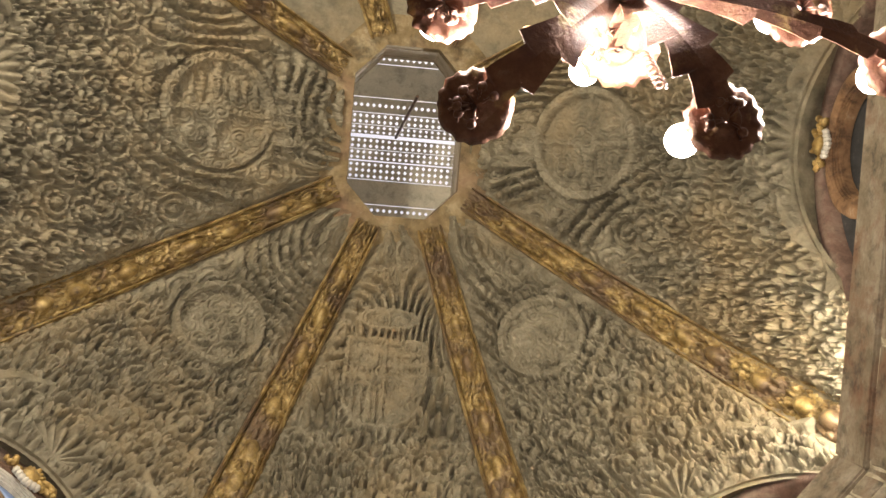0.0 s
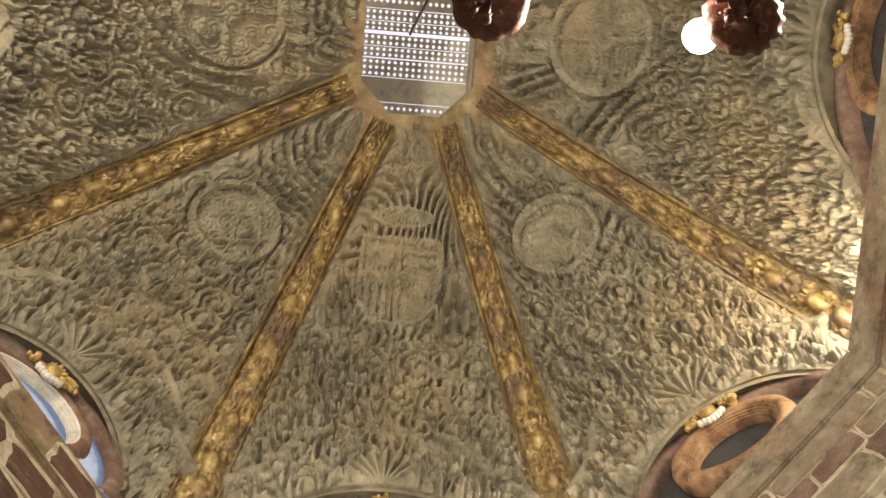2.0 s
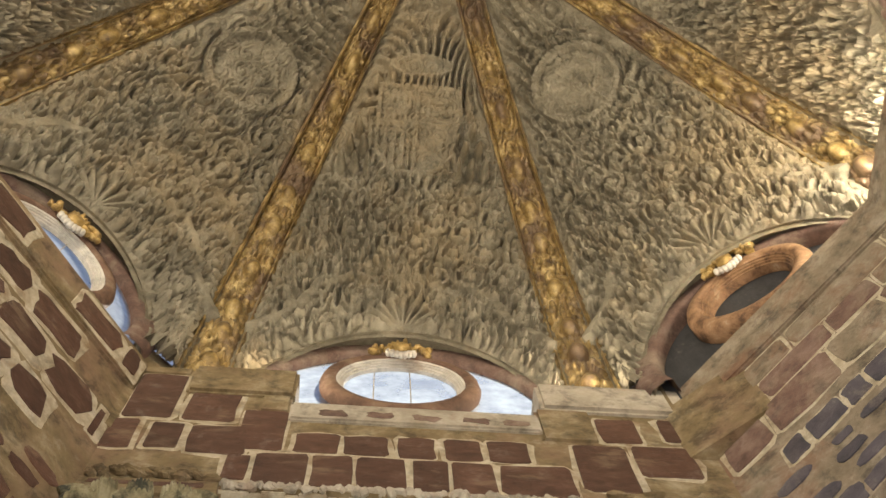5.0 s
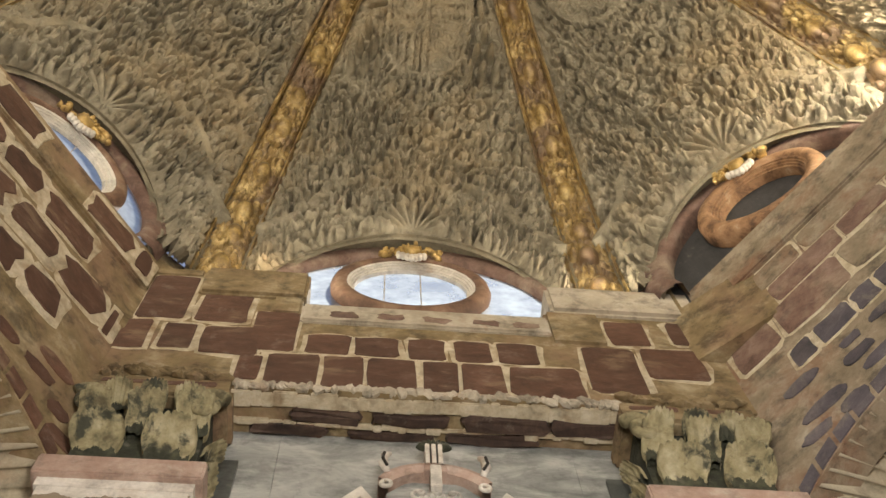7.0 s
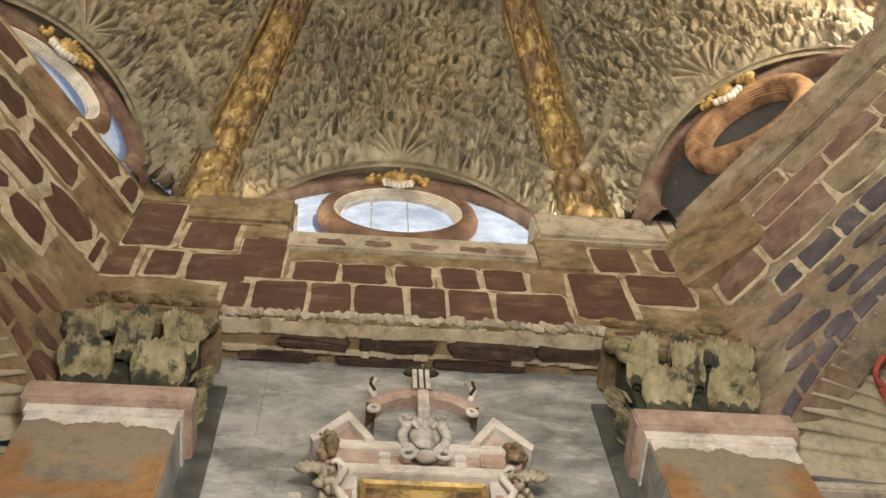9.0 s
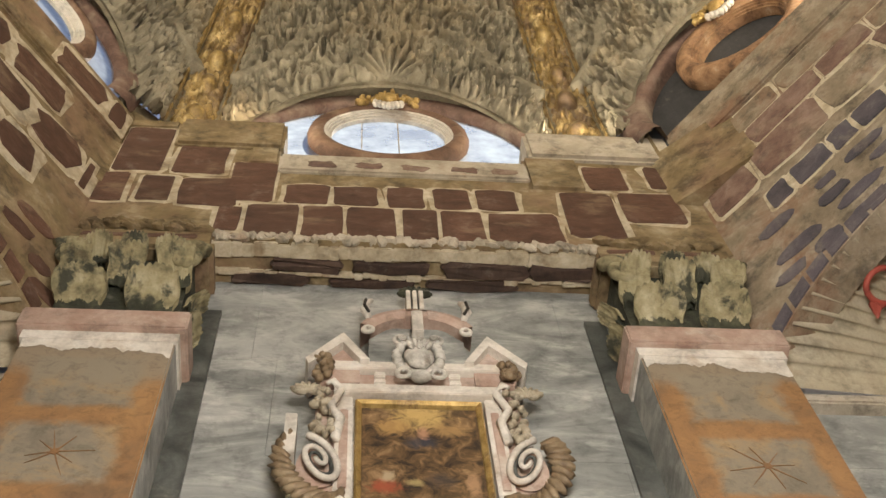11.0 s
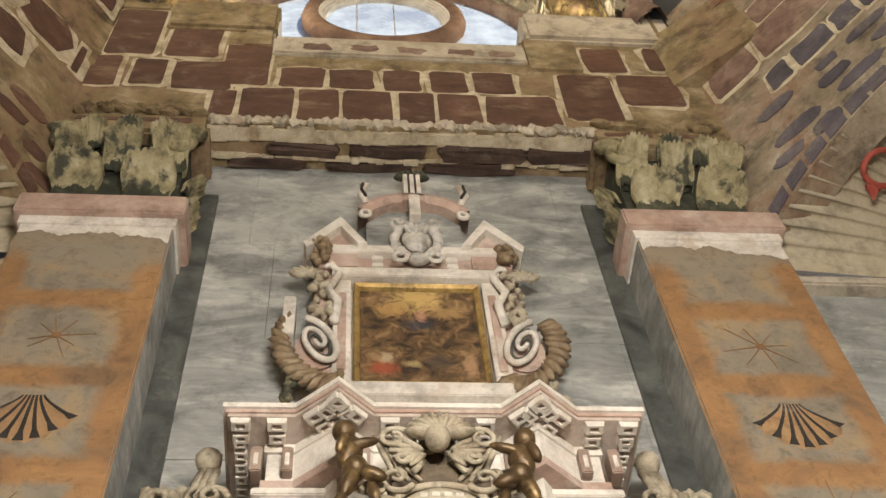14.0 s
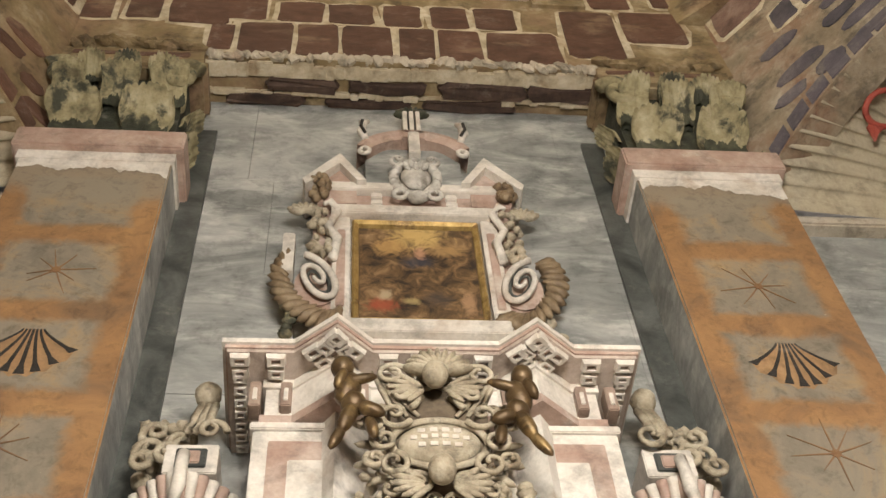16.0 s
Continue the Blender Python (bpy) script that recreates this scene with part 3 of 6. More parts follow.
def window_bay(i):
    m, w = side_frame(i, BASE8)
    WIN_R, WIN_Z, RZ, RR, WX = bay_of(i)
    lift = LIFT[i % 4 == 2]
    m = m @ Matrix.Translation((WX, -0.12 * (lift > 0), lift))
    blind = i in (1, 2, 3, 4)
    win = thing("window_%d" % (i + 1), "round window ring in an arched lunette, " + ("boarded dark behind" if blind else "daylight behind"), "window", kind="structure")
    bm = bmesh.new()
    sweep(bm, arc_path(WIN_R, WIN_Z, math.pi + 0.3, -0.3, 40), [(-0.06, 0.14 if blind else 0.08), (-0.06, -0.02), (0.0, -0.06), (0.16, -0.06), (0.24, 0.0), (0.24, 0.08)], close=False, m=m)
    part("arch_band", bm, BRICK, win, "curved brick arch band", True)
    # stucco reveal between the arch and the leaning dome
    verts, faces = [], []
    n = 40
    for k in range(n + 1):
        a = math.pi + 0.3 - (math.pi + 0.6) * k / n
        for r, back in ((WIN_R + 0.2, 0.02), (WIN_R + 0.1, -0.06), (WIN_R + 0.02, None)):
            x, zz = r * math.cos(a), WIN_Z + r * math.sin(a)
            if back is None:
                sn = min(max((zz + lift - Z0) / (Z1 - Z0) * math.sin(PHI), 0), 0.99)
                kk = (math.cos(math.asin(sn)) - math.cos(PHI)) / (1 - math.cos(PHI))
                mid0, mid1 = (BASE8[i] + BASE8[(i + 1) % 8]) / 2, (OC8[i] + OC8[(i + 1) % 8]) / 2
                back = -(mid0 - mid1).length * (1 - kk) - 0.04 + 0.12 * (lift > 0)
            verts.append(m @ Vector((x, back, zz)))
    for k in range(n):
        for j in range(2):
            faces.append((3 * k + j, 3 * k + j + 1, 3 * k + j + 4, 3 * k + j + 3))
    raw("reveal", verts, faces, STUCCO, win, True)
    bm = bmesh.new()
    sweep(bm, circle(RR, RZ), [(-0.12, 0.14), (-0.13, 0.0), (-0.1, -0.06), (-0.04, -0.085), (0.02, -0.08), (0.03, -0.05)], m=m)
    ring = part("ring", bm, OLDBRICK if blind else RUST, win, "moulded round stone ring", True)
    bm = bmesh.new()
    prof = [(0.03, -0.06), (0.05, -0.05), (0.05, -0.035), (0.068, -0.035), (0.068, -0.012), (0.085, -0.012), (0.085, 0.012), (0.105, 0.012), (0.105, 0.06)]
    if blind:
        prof = [(0.03, -0.06), (0.05, -0.05), (0.05, -0.03), (0.068, -0.03), (0.068, -0.005), (0.085, -0.005), (0.085, 0.02), (0.105, 0.02), (0.105, 0.13)]
    sweep(bm, circle(RR, RZ), prof, m=m)
    part("inner_moulding", bm, OLDBRICK if blind else WHITE, ring, "" if blind else "white stepped inner moulding")
    bm = bmesh.new()
    pts = arc_path(WIN_R + 0.2, WIN_Z, math.pi + 0.5, -0.5, 30)
    prism(bm, pts, 0.14 if blind else 0.052, 0.16 if blind else 0.06, m)
    pane = part("pane", bm, DARK if blind else GLASS, win, "dark boarding" if blind else "pale clear glass")
    if not blind:
        pane.visible_shadow = False
        for x in (-0.26, 0.1):
            bm = bmesh.new()
            add_box(bm, x - 0.005, x + 0.005, 0.038, 0.05, RZ - 0.6, RZ + 0.6, m)
            part("glazing_bar", bm, PALE, pane)
    # gilded mask at the crown of the ring
    bm = bmesh.new()
    rng = random.Random(40 + i)
    blob(bm, (0, -0.12, RZ + RR + 0.06), (0.1, 0.08, 0.1), wob=0.4)
    for k in range(34):
        a = -0.5 + (math.pi + 1.0) * rng.random()
        q = rng.uniform(0.1, 0.27)
        blob(bm, (1.15 * q * math.cos(a), -0.1 - 0.05 * rng.random(), RZ + RR + 0.06 + 0.8 * q * math.sin(a)), (rng.uniform(0.03, 0.06), 0.04, rng.uniform(0.018, 0.03)), (0, -a, 0), 7, 5, 0.4)
    for v in bm.verts:
        v.co = m @ v.co
    part("crest", bm, GOLD, win, "gilded carved crest at the crown", True)
    bm = bmesh.new()
    for k in range(7):
        blob(bm, (-0.13 + 0.043 * k, -0.13, RZ + RR - 0.09 - 0.03 * math.cos(k - 3)), (0.035, 0.04, 0.06), (0, 0, 0), 8, 6, 0.2)
    for v in bm.verts:
        v.co = m @ v.co
    part("palmette", bm, WHITE, win, "white palmette under the crest", True)
    return win


for i in range(8):
    window_bay(i)

# outer masonry behind the bays keeps stray light out
for i in range(8):
    m, w = side_frame(i, BASE8)
    WIN_R, WIN_Z, _, _, _ = bay_of(i)
    bm = bmesh.new()
    for x0, x1 in ((-w / 2 - 0.1, -WIN_R * 0.98), (WIN_R * 0.98, w / 2 + 0.1)):
        add_box(bm, x0, x1, 0.05, 0.4, 8.6, 10.4, m)
    add_box(bm, -WIN_R * 0.98, WIN_R * 0.98, 0.05, 0.4, 8.6, max(9.6 + LIFT[i % 4 == 2], WIN_Z - 0.479 * (WIN_R + 0.2) + 0.04 if i % 2 else 0.0), m)
    tagged(part("wall_drum_" + SIDES[i], bm, OCHRE), "plastered drum wall below the dome", "drum wall", kind="structure")

# ---- stones ----
def stone(name, x0, x1, z0, z1, depth, material, parent, m, seed, ragged=0.12, proud=0.012, oval=False):
    """One stone with uneven outline and a worn face; local x along the wall, y outward, z up."""
    rng = random.Random(seed)
    w, h = x1 - x0, z1 - z0
    j = ragged * min(w, h)
    c = (0.05 + ragged) * min(w, h)
    pts = [(x0 + c, z0), ((x0 + x1) / 2, z0), (x1 - c, z0), (x1, z0 + c), (x1, (z0 + z1) / 2), (x1, z1 - c),
           (x1 - c, z1), ((x0 + x1) / 2, z1), (x0 + c, z1), (x0, z1 - c), (x0, (z0 + z1) / 2), (x0, z0 + c)]
    pts = [(x + rng.uniform(-j, j), z + rng.uniform(-j, j)) for x, z in pts]
    if oval:
        pts = []
        for q in range(14):
            a = 2 * math.pi * q / 14
            e = 1 + rng.uniform(-0.12, 0.12)
            pts.append(((x0 + x1) / 2 + w / 2 * e * abs(math.cos(a)) ** 0.75 * (1 if math.cos(a) > 0 else -1), (z0 + z1) / 2 + h / 2 * e * abs(math.sin(a)) ** 0.75 * (1 if math.sin(a) > 0 else -1)))
    cx, cz = (x0 + x1) / 2, (z0 + z1) / 2
    k = 0.965
    verts = [(x, depth, z) for x, z in pts]
    verts += [(cx + (x - cx) * k, -proud + rng.uniform(-0.3, 0.3) * proud, cz + (z - cz) * k) for x, z in pts]
    n = len(pts)
    faces = [tuple(range(n, 2 * n))] + [(i, (i + 1) % n, n + (i + 1) % n, n + i) for i in range(n)]
    ob = raw(name, [m @ Vector(v) for v in verts], faces, material, parent)
    return ob


MORTAR = surface("pale_lime_mortar", [(0.36, 0.29, 0.19), (0.52, 0.44, 0.31), (0.64, 0.57, 0.44)], 7.0, (0.3, 0.21, 0.12), 2.6, (0.54, 0.66), rough=0.9, bump=0.5, bump_scale=30)

# Dark purple stone; the soffit's shadow is partly put into its near-black tone
DARKSLOT = surface("shade_dark_purple_stone", [(0.03, 0.017, 0.012), (0.065, 0.037, 0.026), (0.11, 0.07, 0.05)], 6.0, rough=0.85)

# ---- the wall over the altar ----
YF, YW = 3.75, 4.12
ZS = 7.68
bm = bmesh.new()
add_box(bm, -2.25, 3.2, YF, YW + 0.02, EYE + ZS, EYE + 8.95)
add_box(bm, -2.25, -0.61, YF + 0.002, YW + 0.02, EYE + 8.95, EYE + 9.98)
add_box(bm, 1.6, 3.2, YF + 0.002, YW + 0.02, EYE + 8.95, EYE + 9.98)
front = tagged(part("wall_front_upper", bm, OCHRE), "ochre plastered wall over the altar set with purple stone blocks", "wall", kind="structure")
mf = Matrix.Translation((0, YF, EYE))
BLOCKS = [(-2.19, -1.99, 8.89, 9.49), (-1.93, -1.56, 8.86, 9.82), (-1.44, -1.05, 8.85, 9.44), (-0.94, -0.62, 8.34, 9.12), (-1.98, -1.78, 8.25, 8.79), (-1.65, -1.42, 8.29, 8.75),
          (-1.32, -0.9, 8.22, 8.74), (-0.98, -0.84, 7.8, 8.2), (-0.77, -0.39, 7.75, 8.27), (-0.33, -0.06, 7.75, 8.27), (0.0, 0.35, 7.75, 8.27), (0.43, 0.67, 7.76, 8.27)]
BLOCKS += [(-0.49, -0.18, 8.33, 8.68), (-0.11, 0.21, 8.34, 8.67), (0.32, 0.58, 8.33, 8.69), (0.69, 0.95, 8.33, 8.7), (1.04, 1.34, 8.34, 8.71), (0.73, 1.03, 7.77, 8.26),
           (1.1, 1.63, 7.77, 8.27), (1.74, 2.14, 7.9, 8.74), (2.03, 2.35, 8.84, 9.32), (2.58, 2.91, 8.91, 9.36), (2.23, 2.7, 8.2, 8.77)]
for k, (x0, x1, z0, z1) in enumerate(BLOCKS):
    stone("mortar_joint", x0 - 0.06, x1 + 0.06, z0 - 0.05, z1 + 0.05, 0.006, MORTAR, front, mf, 900 + k, 0.06, 0.003)
    stone("block", x0 - 0.02, x1 + 0.02, z0 - 0.015, z1 + 0.015, 0.01, PURPLE, front, mf, 100 + k, 0.035)
bm = bmesh.new()
add_box(bm, -1.52, -0.58, YF - 0.05, YW, EYE + 9.42, EYE + 10.02, bevel=0.03)
part("coping", bm, OCHRE, front, "rounded plaster coping")
bm = bmesh.new()
add_box(bm, -2.3, -1.53, YF - 0.02, YW, EYE + 9.84, EYE + 10.0, bevel=0.02)
part("coping", bm, OCHRE, front)
bm = bmesh.new()
add_box(bm, 1.57, 3.1, YF - 0.06, YW, EYE + 9.44, EYE + 10.02, bevel=0.035)
part("coping", bm, PALE, front, "pale rounded coping stone")
bm = bmesh.new()
add_box(bm, 1.5, 2.0, YF - 0.03, YF + 0.1, EYE + 8.78, EYE + 9.46, bevel=0.03)
part("plaster_patch", bm, OCHRE, front, "ochre plaster patch")
bm = bmesh.new()
add_box(bm, -0.86, -0.6, YF - 0.025, YF + 0.1, EYE + 9.1, EYE + 9.44, bevel=0.02)
part("plaster_patch", bm, OCHRE, front)
bm = bmesh.new()
add_box(bm, -0.6, 1.52, YF - 0.04, YW, EYE + 8.93, EYE + 9.28, bevel=0.02)
sill = part("window_sill", bm, PALE, front, "pale window sill over the altar wall")
for k, x in enumerate((-0.35, 0.05, 0.42, 0.84, 1.2)):
    stone("block", x, x + 0.24, 9.0, 9.12, 0.01, BRICK, sill, Matrix.Translation((0, YF - 0.04, EYE)), 300 + k, 0.2, 0.004)

# ragged rubble course at the lower edge, and the soffit with its long stones
rng = random.Random(5)
x = -0.95
rubble = bmesh.new()
while x < 1.85:
    blob(rubble, (x, YF - 0.005, EYE + ZS + rng.uniform(0, 0.05)), (rng.uniform(0.03, 0.07), rng.uniform(0.02, 0.045), rng.uniform(0.02, 0.045)), (rng.random(), rng.random(), 0), 7, 5, 0.5)
    x += rng.uniform(0.03, 0.07)
tagged(part("rubble_course", rubble, PALE, front), "ragged mortar and small rubble", kind="stuff")
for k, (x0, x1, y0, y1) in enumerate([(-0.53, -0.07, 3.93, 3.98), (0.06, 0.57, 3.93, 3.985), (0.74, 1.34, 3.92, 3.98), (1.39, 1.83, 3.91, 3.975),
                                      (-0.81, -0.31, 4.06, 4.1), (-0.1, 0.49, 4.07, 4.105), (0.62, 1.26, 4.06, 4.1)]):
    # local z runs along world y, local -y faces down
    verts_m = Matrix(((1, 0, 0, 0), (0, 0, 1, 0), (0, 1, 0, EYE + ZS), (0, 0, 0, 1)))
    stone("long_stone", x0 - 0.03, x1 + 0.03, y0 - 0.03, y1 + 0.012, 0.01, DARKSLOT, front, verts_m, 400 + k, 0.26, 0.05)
bm = bmesh.new()
for y0, y1, d in ((3.78, 3.9, 0.03), (3.995, 4.05, 0.045)):
    x = -1.0
    while x < 1.86:
        l = rng.uniform(0.05, 0.24)
        add_box(bm, x, min(x + l, 1.88), y0 + rng.uniform(-0.012, 0.014), y1 + rng.uniform(-0.016, 0.012), EYE + ZS - d * rng.uniform(0.6, 1.2), EYE + ZS + 0.02, bevel=0.008)
        x += l
part("soffit_moulding", bm, MORTAR, front, "worn moulding under the wall")

# ---- altar wall of marble slabs ----
bm = bmesh.new()
add_box(bm, -4.2, 5.2, YW + 0.02, YW + 0.4, 0, EYE + ZS)
altar_wall = tagged(part("wall_altar", bm, MARBLE), "wall of veined grey marble slabs behind the altar", "wall", kind="structure")
zs = [0.0, 1.3, 2.6, 3.9, 5.05, 6.1, 7.15, 8.2, EYE + ZS]
slab_rng = random.Random(9)
for z0, z1 in zip(zs, zs[1:]):
    x = -4.0
    while x < 4.9:
        w = slab_rng.uniform(1.3, 2.4)
        x1 = min(x + w, 4.95)
        bm = bmesh.new()
        add_box(bm, x + 0.0015, x1 - 0.0015, YW + slab_rng.uniform(-0.002, 0.002), YW + 0.021, z0 + 0.0015, z1 - 0.0015)
        part("slab", bm, MARBLE, altar_wall)
        x = x1


# ---- pilasters ----
STARBROWN = surface("orange_brown_inlay", [(0.17, 0.085, 0.035), (0.27, 0.14, 0.055)], 9, rough=0.5)
SHELLORANGE = surface("shell_orange_marble", [(0.24, 0.15, 0.08), (0.34, 0.205, 0.10), (0.40, 0.26, 0.14)], 6, rough=0.5, bump=0.1)
DARKMARBLE = surface("dark_green_marble", [(0.035, 0.038, 0.036), (0.075, 0.08, 0.074), (0.13, 0.135, 0.125)], 2.2, (0.17, 0.17, 0.155), 1.2, (0.56, 0.7), rough=0.45, bump=0.1, distort=2.0)
# Near-black tone: grime and the capital hollows' shade both put into the colour
DARKSTONE = surface("near_black_stone", [(0.018, 0.02, 0.012), (0.04, 0.042, 0.026), (0.085, 0.085, 0.05)], 7.0, rough=0.95, bump=0.4)


def acanthus(wide, tall, curl, seed):
    """One carved leaf: a plate with a scalloped broad head that bends outward (-y); grime and shade of the hollow below
    the head are put into the colour.
    """
    nu, nv, lobes = 40, 34, 7
    front, faces = [], []
    for j in range(nv + 1):
        v = j / nv
        for k in range(nu + 1):
            u = -1 + 2 * k / nu
            lobe = abs(math.cos(u * lobes * math.pi / 2 + 0.5 * math.sin(seed * 2.1))) ** 0.5
            half = 0.5 * wide * (0.80 + 0.2 * math.sin(math.pi * min(1, v * 1.1) * 0.5)) * (0.94 + 0.06 * math.sin(9 * v + seed))
            crown = tall * (0.80 + 0.2 * math.sqrt(max(0.0, 1 - u * u))) * (0.93 + 0.07 * lobe)
            wear = 0.025 * noise.noise(Vector((u * 3, v * 3, seed * 5.1)))
            z = crown * v
            y = -0.015 - curl * v ** 2.2 - 0.03 * lobe * v ** 1.5 - 0.035 * math.cos(u * 1.4) * v + wear
            front.append((half * u, y, z))
    for j in range(nv):
        for k in range(nu):
            q = j * (nu + 1) + k
            faces.append((q, q + 1, q + nu + 2, q + nu + 1))
    n = len(front)
    back = [(x * 0.97, y + 0.045, z - 0.012) for x, y, z in front]
    # 1 marks faces coloured dark for grime and shade: leaf foot and back
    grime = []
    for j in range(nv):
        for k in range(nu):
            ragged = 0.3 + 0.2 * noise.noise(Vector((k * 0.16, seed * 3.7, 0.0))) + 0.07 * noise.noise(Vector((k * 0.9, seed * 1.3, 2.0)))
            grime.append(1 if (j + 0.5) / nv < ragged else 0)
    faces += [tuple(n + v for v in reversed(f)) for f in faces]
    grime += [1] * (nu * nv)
    for k in range(nu):
        q = nv * (nu + 1) + k
        faces.append((q, q + 1, n + q + 1, n + q))
        grime.append(0)
    for j in range(nv):
        for k in (0, nu):
            q = j * (nu + 1) + k
            faces.append((q, q + nu + 1, n + q + nu + 1, n + q))
            grime.append(0)
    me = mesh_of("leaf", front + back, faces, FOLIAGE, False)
    me.materials.append(DARKSTONE)
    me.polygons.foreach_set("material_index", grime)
    return me


def spiral(r0, r1, turns, n=40, a0=0.0):
    return [(lambda a, r: (r * math.cos(a), r * math.sin(a)))(a0 + turns * 2 * math.pi * k / n, r0 + (r1 - r0) * (k / n) ** 0.8) for k in range(n + 1)]


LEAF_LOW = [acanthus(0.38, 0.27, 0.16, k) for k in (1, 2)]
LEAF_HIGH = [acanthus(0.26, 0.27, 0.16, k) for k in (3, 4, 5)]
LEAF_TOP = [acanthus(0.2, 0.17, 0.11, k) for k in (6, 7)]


def pilaster(x0, x1, seed):
    p = thing("pilaster", "tall pilaster of orange and grey marble with inlaid stars and shells", "pilaster", "altar pilasters")
    xc, w = (x0 + x1) / 2, x1 - x0
    rng = random.Random(seed)
    bm = bmesh.new()
    add_box(bm, x0, x1, YF, YW, 0, EYE + 6.25, bevel=0.012)
    bm.normal_update()
    for f in bm.faces:
        f.material_index = int(abs(f.normal.x) > 0.9)
    shaft = part("shaft", bm, SHAFT, p)
    shaft.data.materials.append(MARBLE)
    bm = bmesh.new()
    add_box(bm, x0 - 0.06, x1 + 0.06, YF - 0.06, YW, EYE + 6.26, EYE + 6.47, bevel=0.012)
    imp = part("impost", bm, PINK, p, "dull pink moulded impost")
    bm = bmesh.new()
    add_box(bm, x0 - 0.015, x1 + 0.015, YF - 0.015, YW, EYE + 6.17, EYE + 6.26)
    part("under_moulding", bm, WHITE, imp, "white flaking lower moulding")
    # flaking white limewash under the impost
    n = 90
    xs = [x0 + 0.008 + (w - 0.016) * k / n for k in range(n + 1)]
    verts = [(x, YF - 0.004, EYE + 6.17) for x in xs]
    for k, x in enumerate(xs):
        v = Vector((x * 2.2, seed * 1.7, 0.4))
        drop = 0.09 + 0.24 * max(0, noise.noise(v) + 0.25) + 0.05 * noise.noise(v * 5) + 0.025 * noise.noise(v * 17)
        verts.append((x, YF - 0.004, EYE + 6.17 - max(0.01, drop)))
    raw("limewash", verts, [(k, k + n + 1, k + n + 2, k + 1) for k in range(n)], WHITE, shaft)
    # inlaid panels, stars and shells
    for z, kind in ((5.05, "star"), (4.38, "shell"), (3.75, "star"), (3.05, "shell"), (2.4, "star"), (1.7, "shell")):
        if kind == "star":
            bm = bmesh.new()
            prism(bm, [(xc + 0.026 * math.cos(u), EYE + z + 0.026 * math.sin(u)) for u in [2 * math.pi * k / 10 for k in range(10)]], YF - 0.0042, YF - 0.001)
            star = part("star_inlay", bm, STARBROWN, p, "thin orange-brown star inlay")
            for k in range(8):
                a = 2 * math.pi * (k + 0.35 * rng.random()) / 8
                r = rng.uniform(0.14, 0.24)
                bend = rng.uniform(-0.03, 0.03)
                q = Matrix.Translation((xc, YF - 0.0035, EYE + z)) @ Matrix.Rotation(-a, 4, "Y")
                bm = bmesh.new()
                prism(bm, [(0.0, -0.005), (r * 0.5, bend * 0.4 - 0.0035), (r, bend - 0.0012), (r, bend + 0.0012), (r * 0.5, bend * 0.4 + 0.0035), (0.0, 0.005)], 0, 0.003, q)
                part("star_ray", bm, STARBROWN, star)
        elif kind == "shell":
            # orange fan with a lobed lower rim, seven flaring black rays on it
            def ray(t, q):
                return xc + t * (0.05 + 0.175 * q ** 1.35), z + 0.17 - q * 0.335 * (1 - 0.5 * t * t)
            rim = []
            for k in range(-3, 4):
                x, zz = ray(k / 3, 1.0)
                rim.append((x, zz))
                if k < 3:
                    x2, z2 = ray((k + 0.5) / 3, 1.07)
                    rim.append((x2, z2))
            bm = bmesh.new()
            top = [bm.verts.new((xc + 0.05 * (k - 6) / 6, YF - 0.002, EYE + z + 0.17)) for k in range(13)]
            mid = [bm.verts.new((ray((k - 6) / 6, 0.5)[0], YF - 0.002, EYE + ray((k - 6) / 6, 0.5)[1])) for k in range(13)]
            low = [bm.verts.new((x, YF - 0.002, EYE + zz)) for x, zz in rim]
            for u, v in ((top, mid), (mid, low)):
                for j in range(12):
                    bm.faces.new((u[j], v[j], v[j + 1], u[j + 1]))
            part("shell_field", bm, SHELLORANGE, shaft, "orange marble shell field")
            for k in range(7):
                t = (k - 3) / 3
                bm = bmesh.new()
                left, right = [], []
                for j in range(11):
                    q = j / 10
                    x, zz = ray(t, q)
                    d = 0.0065 + 0.007 * q + 0.014 * max(0.0, q - 0.8) / 0.2
                    left.append(bm.verts.new((x - d * (1 - 0.25 * abs(t)), YF - 0.0045, EYE + zz - d * 0.5 * t)))
                    right.append(bm.verts.new((x + d * (1 - 0.25 * abs(t)), YF - 0.0045, EYE + zz + d * 0.5 * t)))
                for j in range(10):
                    bm.faces.new((left[j], left[j + 1], right[j + 1], right[j]))
                part("shell_ray", bm, BLACK, shaft, "black marble shell ray" if k == 0 else "")
    # capital: dark bell, leaves in two rows, corner volutes, abacus
    cap = EYE + 6.47
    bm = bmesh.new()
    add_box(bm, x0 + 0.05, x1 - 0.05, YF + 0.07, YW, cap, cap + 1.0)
    bell = part("capital", bm, DARKSTONE, p, "carved leaf capital, hollows dark with grime and painted shade")
    for row, (meshes, zb, n, out, span) in enumerate(((LEAF_LOW, 0.1, 2, 0.0, 0.98), (LEAF_HIGH, 0.45, 3, 0.0, 1.06), (LEAF_TOP, 0.77, 3, 0.0, 0.8))):
        for k in range(n):
            ob = new("leaf", meshes[k % len(meshes)])
            ob.parent = bell
            ox = (k - (n - 1) / 2) * (w * span / n)
            ob.matrix_basis = Matrix.Translation((xc + ox, YF + 0.03 - out, cap + zb)) @ Matrix.Rotation(rng.uniform(-0.06, 0.06), 4, "Y") @ Matrix.Diagonal((rng.uniform(0.92, 1.08), 1, rng.uniform(0.9, 1.08), 1))
